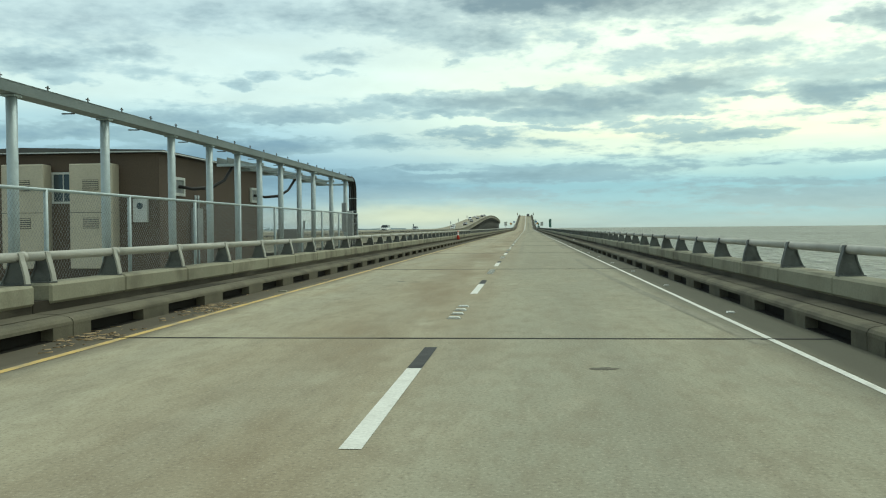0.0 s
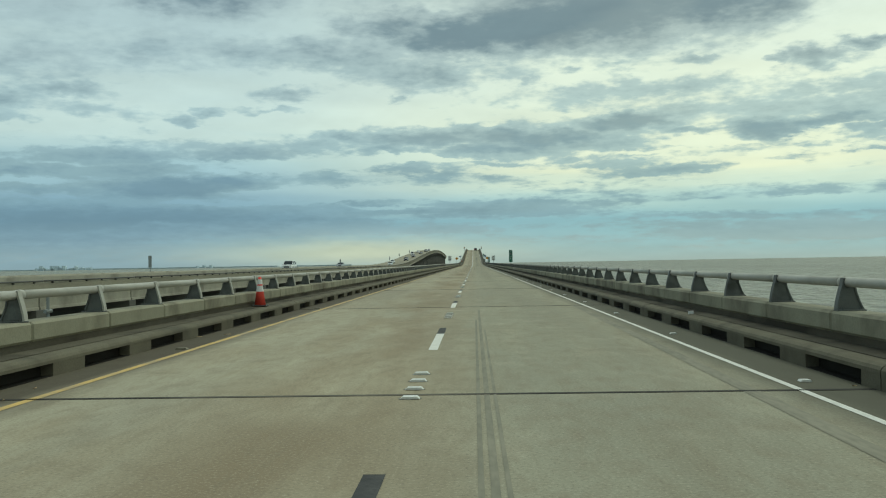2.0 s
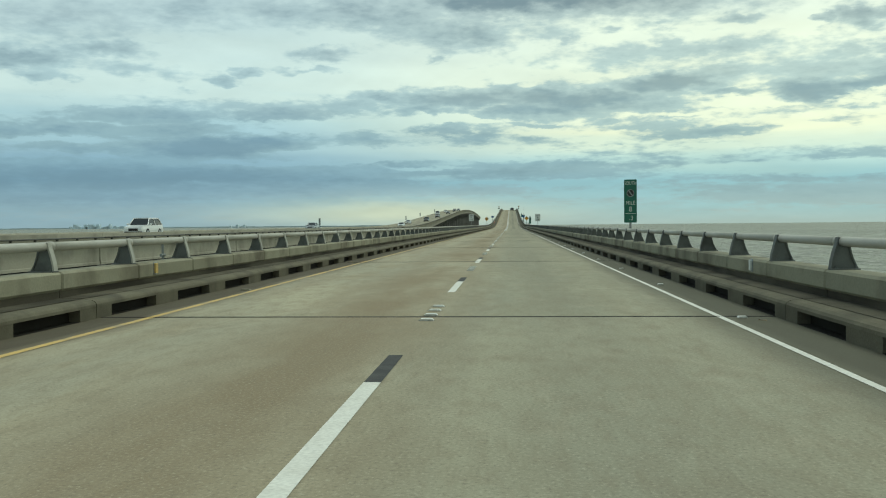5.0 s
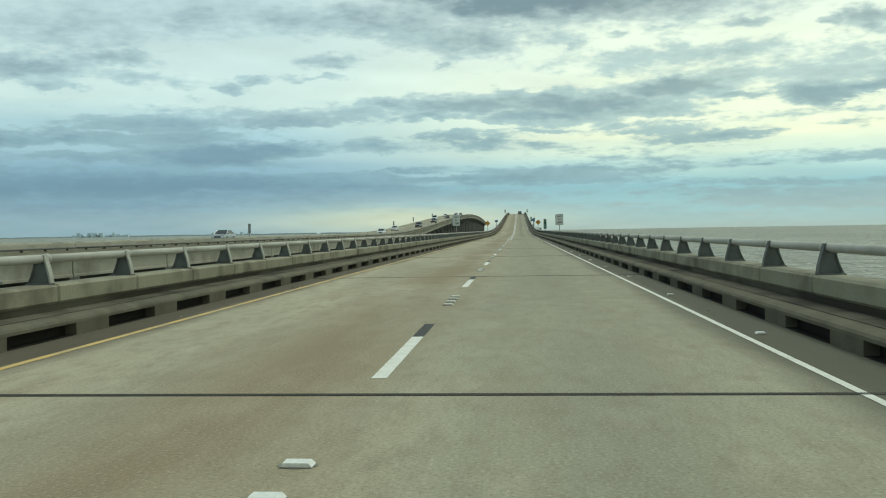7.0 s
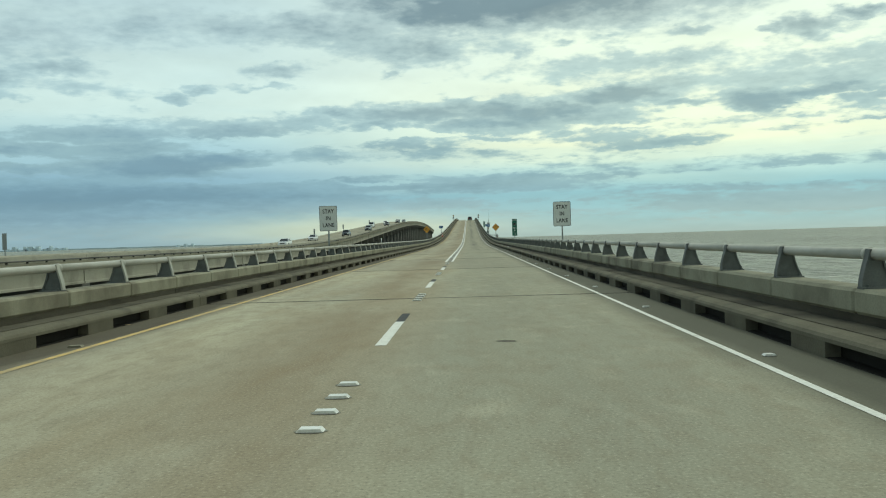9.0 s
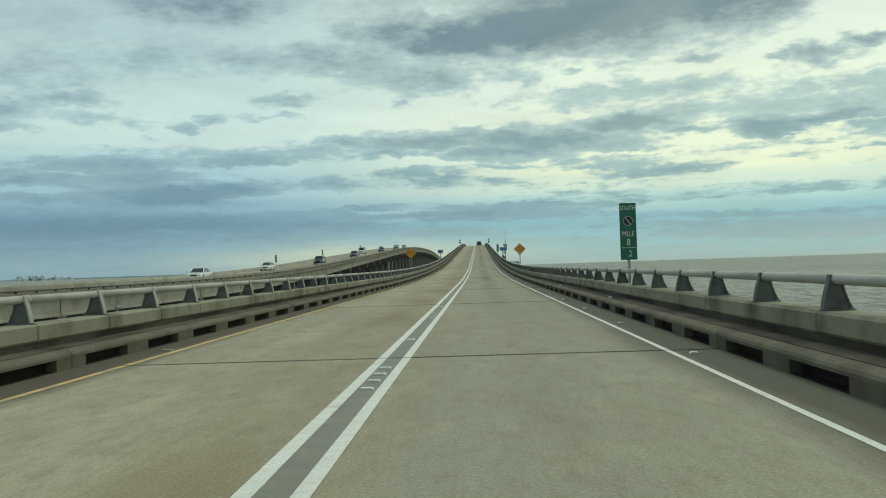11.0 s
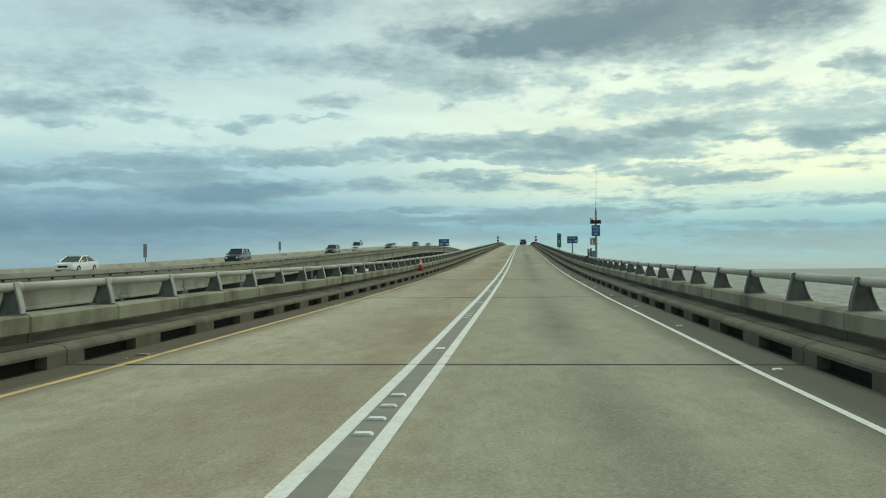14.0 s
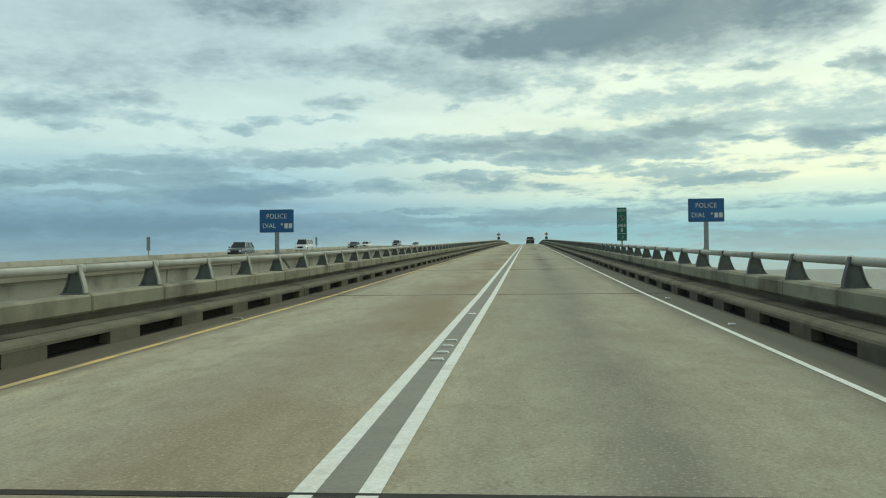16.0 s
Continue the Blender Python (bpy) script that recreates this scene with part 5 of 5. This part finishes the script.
cb = part("equipment_box", bm, TAN, station, "weathered tan equipment box with a hood")
bm = new_bm()
prism(bm, [(4.90, 2.0), (5.26, 2.0), (5.26, 2.03), (4.88, 2.015)], -0.08, 0.26)
part("hood", bm, TAN, cb)
bm = new_bm()
box(bm, 5.02, 5.12, -0.028, -0.021, 1.66, 1.92)
part("notice", bm, CONEWHITE, cb)
bm = new_bm()
box(bm, 5.035, 5.06, -0.033, -0.029, 1.68, 1.9)
part("notice_stripe", bm, TAN, cb)
bm = new_bm()
for z in (1.7, 1.9):
    rod(bm, (5.2, 0.1, z), (5.42, 0.1, z), 0.022, seg=8)
part("clamp", bm, GALV, station)

gate = thing("call_box_gate", "open gap in the railing with steel posts and a grey cabinet", "gate", m=pose(0, GAP_Y, road_z(GAP_Y)))
for dy in (-0.80, 1.38):
    bm = new_bm()
    rod(bm, (5.0, dy, 0.598), (5.0, dy, 1.40), 0.042, seg=12)
    bmesh.ops.create_uvsphere(bm, u_segments=12, v_segments=6, radius=0.046, matrix=Matrix.Translation((5.0, dy, 1.40)))
    part("gate_post", bm, GATEGREEN, gate, smooth=True)
bm = new_bm()
rod(bm, (5.0, -0.80, 1.33), (5.0, 1.38, 1.33), 0.03, seg=10)
part("top_bar", bm, GATEGREEN, gate, smooth=True)
bm = new_bm()
box(bm, 5.065, 5.36, -0.45, 1.80, 0.0, 1.24, 0.02)
cabinet = part("cabinet", bm, CABINET, gate, "dull green-grey steel cabinet")
for y0, y1 in ((-0.40, 0.66), (0.69, 1.75)):
    bm = new_bm()
    box(bm, 5.052, 5.064, y0, y1, 0.08, 1.18, 0.004)
    part("cabinet_door", bm, CABINET, cabinet)
bm = new_bm()
box(bm, 5.03, 5.40, -0.49, 1.84, 1.241, 1.265, 0.006)
part("cabinet_lid", bm, CABINET, cabinet)
bm = new_bm()
box(bm, 5.035, 5.051, 0.60, 0.64, 0.72, 0.86, 0.004)
part("cabinet_handle", bm, STEELDARK, cabinet)
plat = thing("call_box_platform", "small concrete platform with a low rail outside the parapet", "platform", m=pose(0, 458, road_z(458)))
bm = new_bm()
box(bm, 5.075, 7.2, -3.5, 7.0, -0.2, 0.0, 0.02)
part("deck", bm, BRIDGE, plat)
bm = new_bm()
for y in (-3.4, 0, 3.4, 6.9):
    box(bm, 7.02, 7.10, y - 0.04, y + 0.04, 0, 0.46)
for z in (0.24, 0.44):
    rod(bm, (7.06, -3.4, z), (7.06, 6.9, z), 0.04, seg=8)
    rod(bm, (5.1, -3.4, z), (7.06, -3.4, z), 0.03, seg=8)
part("guard_rail", bm, STEELDARK, plat)
for y in (-3, 6.4):
    bm = new_bm()
    rod(bm, (6.6, y, -0.2), (6.6, y, WATER - road_z(458) - 0.4), 0.25, seg=12)
    part("column", bm, PILE, plat)


# ---------------------------------------------------------------- cones and small things on the curb
def cone(x, y):
    c = thing("traffic_cone", "orange traffic cone with white bands standing on the curb", "traffic cone", "traffic cones", m=pose(x, y, road_z(y) + 0.262))
    bm = new_bm()
    box(bm, -0.18, 0.18, -0.18, 0.18, 0.0, 0.03, 0.012)
    part("base", bm, BLACKPLASTIC, c)
    bm = new_bm()
    rod(bm, (0, 0, 0.03), (0, 0, 0.70), 0.135, 0.032, 20)
    part("body", bm, CONE, c, smooth=True)
    for z0, z1 in ((0.35, 0.49), (0.52, 0.64)):
        bm = new_bm()
        r = lambda z: 0.135 + (0.032 - 0.135) * (z - 0.03) / 0.67 + 0.003
        rod(bm, (0, 0, z0), (0, 0, z1), r(z0), r(z1), 20, False)
        part("band", bm, CONEWHITE, c, smooth=True)


cone(-4.52, 84.3)
cone(-4.52, 458.25)

# utility spikes and valve stubs between the two rows of posts
for y in (19.5 + 17.272 * k + d for k in range(0, 28) for d in (3.2,)):
    s = thing("conduit_stub", "short grey conduit stub with a clamp outside the parapet", "pipe fitting", "conduit stubs", m=pose(-5.16, y, road_z(y)))
    bm = new_bm()
    rod(bm, (0, 0, 0.35), (0, 0, 0.9), 0.022, seg=8)
    part("pipe", bm, SIGNPOST, s)
    bm = new_bm()
    rod(bm, (0, -0.09, 0.66), (0, 0.09, 0.66), 0.028, seg=8)
    box(bm, -0.05, 0.102, -0.05, 0.05, 0.38, 0.46)
    part("clamp", bm, SIGNPOST, s)
for x, y, mat, word in ((-4.69, 441.3, YELLOW, "yellow"), (-4.69, 159.3, YELLOW, "yellow"), (4.66, 159.2, WHITESIGN, "white")):
    rfl = thing("delineator", "small " + word + " reflector fixed to the parapet face", "reflector", "parapet reflectors", m=pose(x, y, road_z(y)))
    bm = new_bm()
    box(bm, 0.0, 0.03, -0.05, 0.05, 0.42, 0.58, 0.006)
    part("reflector", bm, mat, rfl)
    bm = new_bm()
    box(bm, -0.012 if x < 0 else 0.031, -0.001 if x < 0 else 0.042, -0.06, 0.06, 0.40, 0.60, 0.003)
    part("back_plate", bm, SIGNBACK, rfl)
for y in (78.7, 340.9, 354.9):
    tab = thing("curb_reflector", "small white reflector tab standing on the curb top", "reflector", "curb reflectors", m=pose(4.40, y, road_z(y) + 0.249))
    bm = new_bm()
    box(bm, -0.05, 0.05, -0.012, 0.012, 0.0, 0.055, 0.004)
    part("tab", bm, CONEWHITE, tab)

# leaves and straw swept into the gutter
rng = random.Random(21)
bm = new_bm()
for _ in range(260):
    y = rng.choice((rng.gauss(19.4, 0.5), rng.gauss(23.2, 0.6), rng.uniform(10, 480)))
    x = (rng.choice((-1, -1, 1)) if y > 30 or y < 14 else -1) * rng.uniform(3.66, 4.24)
    l, w, a = rng.uniform(0.02, 0.16), rng.uniform(0.006, 0.02), rng.uniform(0, math.pi)
    c, s_ = math.cos(a), math.sin(a)
    n = span_at(y)
    za, zb = road_z(start(n)), road_z(start(n + 1))
    z = za + (zb - za) * (y - start(n)) / (start(n + 1) - start(n)) + 0.006
    vs = [bm.verts.new((x + c * i * l / 2 - s_ * j * w / 2, y + s_ * i * l / 2 + c * j * w / 2, z + (0.012 if i * j > 0 else 0))) for i, j in ((-1, -1), (1, -1), (1, 1), (-1, 1))]
    bm.faces.new(vs)
STRAW = material("dry_straw", (0.42, 0.31, 0.17), 0.9, second=(0.25, 0.18, 0.10), scale=3, fine=40)
tagged(new("gutter_litter", as_mesh("gutter_litter", bm, STRAW)), "dry straw and bits of litter lying in the gutter", "litter", kind="stuff")


# ---------------------------------------------------------------- vehicles
def loft(bm, sections):
    """Skin closed rings, each a list of points, one after another."""
    rings = [[bm.verts.new(p) for p in ring] for ring in sections]
    n = len(rings[0])
    fs = [bm.faces.new((a[i], a[(i + 1) % n], b[(i + 1) % n], b[i])) for a, b in zip(rings, rings[1:]) for i in range(n)]
    fs += [bm.faces.new(rings[0]), bm.faces.new(rings[-1])]
    bmesh.ops.recalc_face_normals(bm, faces=fs)
    return bm


SHAPES = {  # length, width, hood height, belt height, roof height, cabin: front foot, front top, rear top, rear foot
    "sedan": (4.75, 1.82, 0.88, 0.94, 1.44, -1.25, -0.30, 0.80, 1.85),
    "suv": (4.8, 1.92, 1.04, 1.08, 1.72, -1.20, -0.45, 1.75, 2.30),
    "pickup": (5.7, 2.0, 1.12, 1.16, 1.86, -1.25, -0.55, 0.75, 1.0),
    "van": (5.4, 2.0, 1.15, 1.20, 2.05, -1.75, -1.05, 2.55, 2.68),
}


def car(kind, paint, x, y, heading, height, label, group):
    """Driving end at -y of its own frame."""
    ln, w, hood, belt, roof, a, b, c, d = SHAPES[kind]
    t = thing({"sedan": "sedan_car", "suv": "suv_car", "pickup": "pickup_truck", "van": "van"}[kind], label, "van" if kind == "van" else "truck" if kind == "pickup" else "car", group,
              m=pose(x, y, height(y), math.degrees(math.atan2(height(y + 2) - height(y - 2), 4)), 0, 0) @ pose(0, 0, 0, 0, 0, heading))
    h = w / 2

    def ring(yy, z0, z1, k, top):
        return [(-h * k, yy, z0), (-h * k * 1.0, yy, z0 + (z1 - z0) * 0.55), (-h * k * top, yy, z1), (h * k * top, yy, z1), (h * k, yy, z0 + (z1 - z0) * 0.55), (h * k, yy, z0)]
    bm = new_bm()
    e = ln / 2
    rear = belt + (0.05 if kind != "sedan" else 0.06)
    loft(bm, [ring(-e, 0.38, hood * 0.78, 0.82, 0.9), ring(-e + 0.12, 0.28, hood * 0.88, 0.94, 0.9), ring(-e + 0.7, 0.24, hood * 0.97, 1.0, 0.9), ring(a, 0.24, belt, 1.0, 0.92),
              ring(d, 0.24, rear, 1.0, 0.92), ring(e - 0.15, 0.30, rear - 0.02, 0.97, 0.92), ring(e, 0.40, rear - 0.10, 0.88, 0.9)])
    bmesh.ops.bevel(bm, geom=[ed for ed in bm.edges if ed.calc_length() > 0.5], offset=0.06, segments=2, affect="EDGES")
    part("body", bm, PAINTS[paint], t)

    bm = new_bm()
    lo, hi = belt - 0.03, roof
    v = [bm.verts.new(p) for p in ((-h * 0.9, a, lo), (h * 0.9, a, lo), (h * 0.9, d, lo), (-h * 0.9, d, lo), (-h * 0.72, b, hi - 0.06), (h * 0.72, b, hi - 0.06), (h * 0.72, c, hi - 0.06), (-h * 0.72, c, hi - 0.06))]
    fs = [bm.faces.new([v[i] for i in q]) for q in ((0, 1, 2, 3), (4, 5, 6, 7), (0, 1, 5, 4), (1, 2, 6, 5), (2, 3, 7, 6), (3, 0, 4, 7))]
    bmesh.ops.recalc_face_normals(bm, faces=fs)
    part("glasshouse", bm, CARGLASS, t)
    bm = new_bm()
    prism(bm, [(-h * 0.74, hi - 0.075), (h * 0.74, hi - 0.075), (h * 0.66, hi), (-h * 0.66, hi)], b - 0.03, c + 0.03)
    part("roof", bm, PAINTS[paint], t)
    for s in (-1, 1):
        bm = new_bm()
        for (y0, y1) in ((a, b), (d, c), ((a + d) / 2, (a + d) / 2)):
            rod(bm, (s * h * 0.905, y0, lo), (s * h * 0.725, y1, hi - 0.05), 0.045, seg=6)
        part("pillar", bm, PAINTS[paint], t)
        bm = new_bm()
        box(bm, s * (h + 0.09) - 0.09, s * (h + 0.09) + 0.09, a + 0.15, a + 0.30, belt - 0.02, belt + 0.14, 0.03)
        part("mirror", bm, PAINTS[paint], t)
        bm = new_bm()
        box(bm, *sorted((s * h * 0.50, s * h * 0.80)), -e - 0.01, -e + 0.12, hood * 0.60, hood * 0.76, 0.02)
        part("headlight", bm, LAMP, t)
        bm = new_bm()
        box(bm, *sorted((s * h * 0.60, s * h * 0.87)), e - 0.08, e + 0.015, belt * 0.68, belt * 0.92, 0.02)
        part("tail_light", bm, TAIL, t)
        for yy in (-ln * 0.30, ln * 0.29):
            r = 0.33 if kind == "sedan" else 0.38
            bm = new_bm()
            rod(bm, (s * (h - 0.2), yy, r), (s * (h + 0.01), yy, r), r, seg=20)
            wheel = part("wheel", bm, TYRE, t)
            bm = new_bm()
            rod(bm, (s * (h + 0.005), yy, r), (s * (h + 0.02), yy, r), r * 0.62, seg=16)
            part("rim", bm, RIM, wheel)
    bm = new_bm()
    box(bm, -h * 0.45, h * 0.45, -e - 0.012, -e + 0.1, hood * 0.52, hood * 0.74, 0.01)
    part("grille", bm, TYRE, t)
    for y0, y1, z0 in ((-e - 0.03, -e + 0.1, 0.34), (e - 0.1, e + 0.03, 0.36)):
        bm = new_bm()
        box(bm, -h * 0.84, h * 0.84, y0, y1, z0, z0 + 0.16, 0.03)
        part("bumper", bm, TYRE if kind in ("pickup", "suv") else PAINTS[paint], t)
    bm = new_bm()
    box(bm, -0.16, 0.16, e + 0.031, e + 0.036, 0.55, 0.68)
    part("plate", bm, WHITESIGN, t)
    if kind == "pickup":
        bm = new_bm()
        box(bm, -h * 0.84, h * 0.84, d + 0.12, e - 0.14, belt + 0.056, belt + 0.062)
        part("bed_cover", bm, TYRE, t)
    return t


RIGHT_LANE, LEFT_LANE = LEFT_X + 1.8, LEFT_X - 1.8
ONC = "oncoming traffic on the parallel bridge"
for kind, paint, x, y, label in (
        ("suv", "white", RIGHT_LANE, 227.5, "white sport utility vehicle driving on the parallel bridge"),
        ("sedan", "silver", LEFT_LANE, 317.0, "silver sedan car driving on the parallel bridge"),
        ("sedan", "white", RIGHT_LANE, 428.5, "white sedan car driving on the parallel bridge"),
        ("sedan", "white", LEFT_LANE, 481.0, "white sedan car driving up the parallel bridge"),
        ("suv", "dark", RIGHT_LANE, 514.0, "dark blue sport utility vehicle on the parallel bridge"),
        ("suv", "grey", RIGHT_LANE, 570.0, "dark grey sport utility vehicle on the parallel bridge"),
        ("van", "white", LEFT_LANE, 616.0, "white van driving on the parallel bridge"),
        ("sedan", "black", RIGHT_LANE, 642.0, "black sedan car driving on the parallel bridge"),
        ("sedan", "white", LEFT_LANE, 676.0, "white sedan car high on the parallel bridge"),
        ("suv", "grey", RIGHT_LANE, 701.0, "dark grey sport utility vehicle high on the parallel bridge"),
        ("sedan", "silver", RIGHT_LANE, 742.0, "silver sedan car near the crest of the parallel bridge")):
    car(kind, paint, x, y, 0, lambda v: left_z(v), label, ONC)
car("suv", "black", 1.75, 692.0, 180, road_z, "black sport utility vehicle driving ahead up the hump", "traffic ahead on the causeway")
car("sedan", "silver", 1.75, 764.0, 180, road_z, "silver sedan car driving ahead near the crest", "traffic ahead on the causeway")
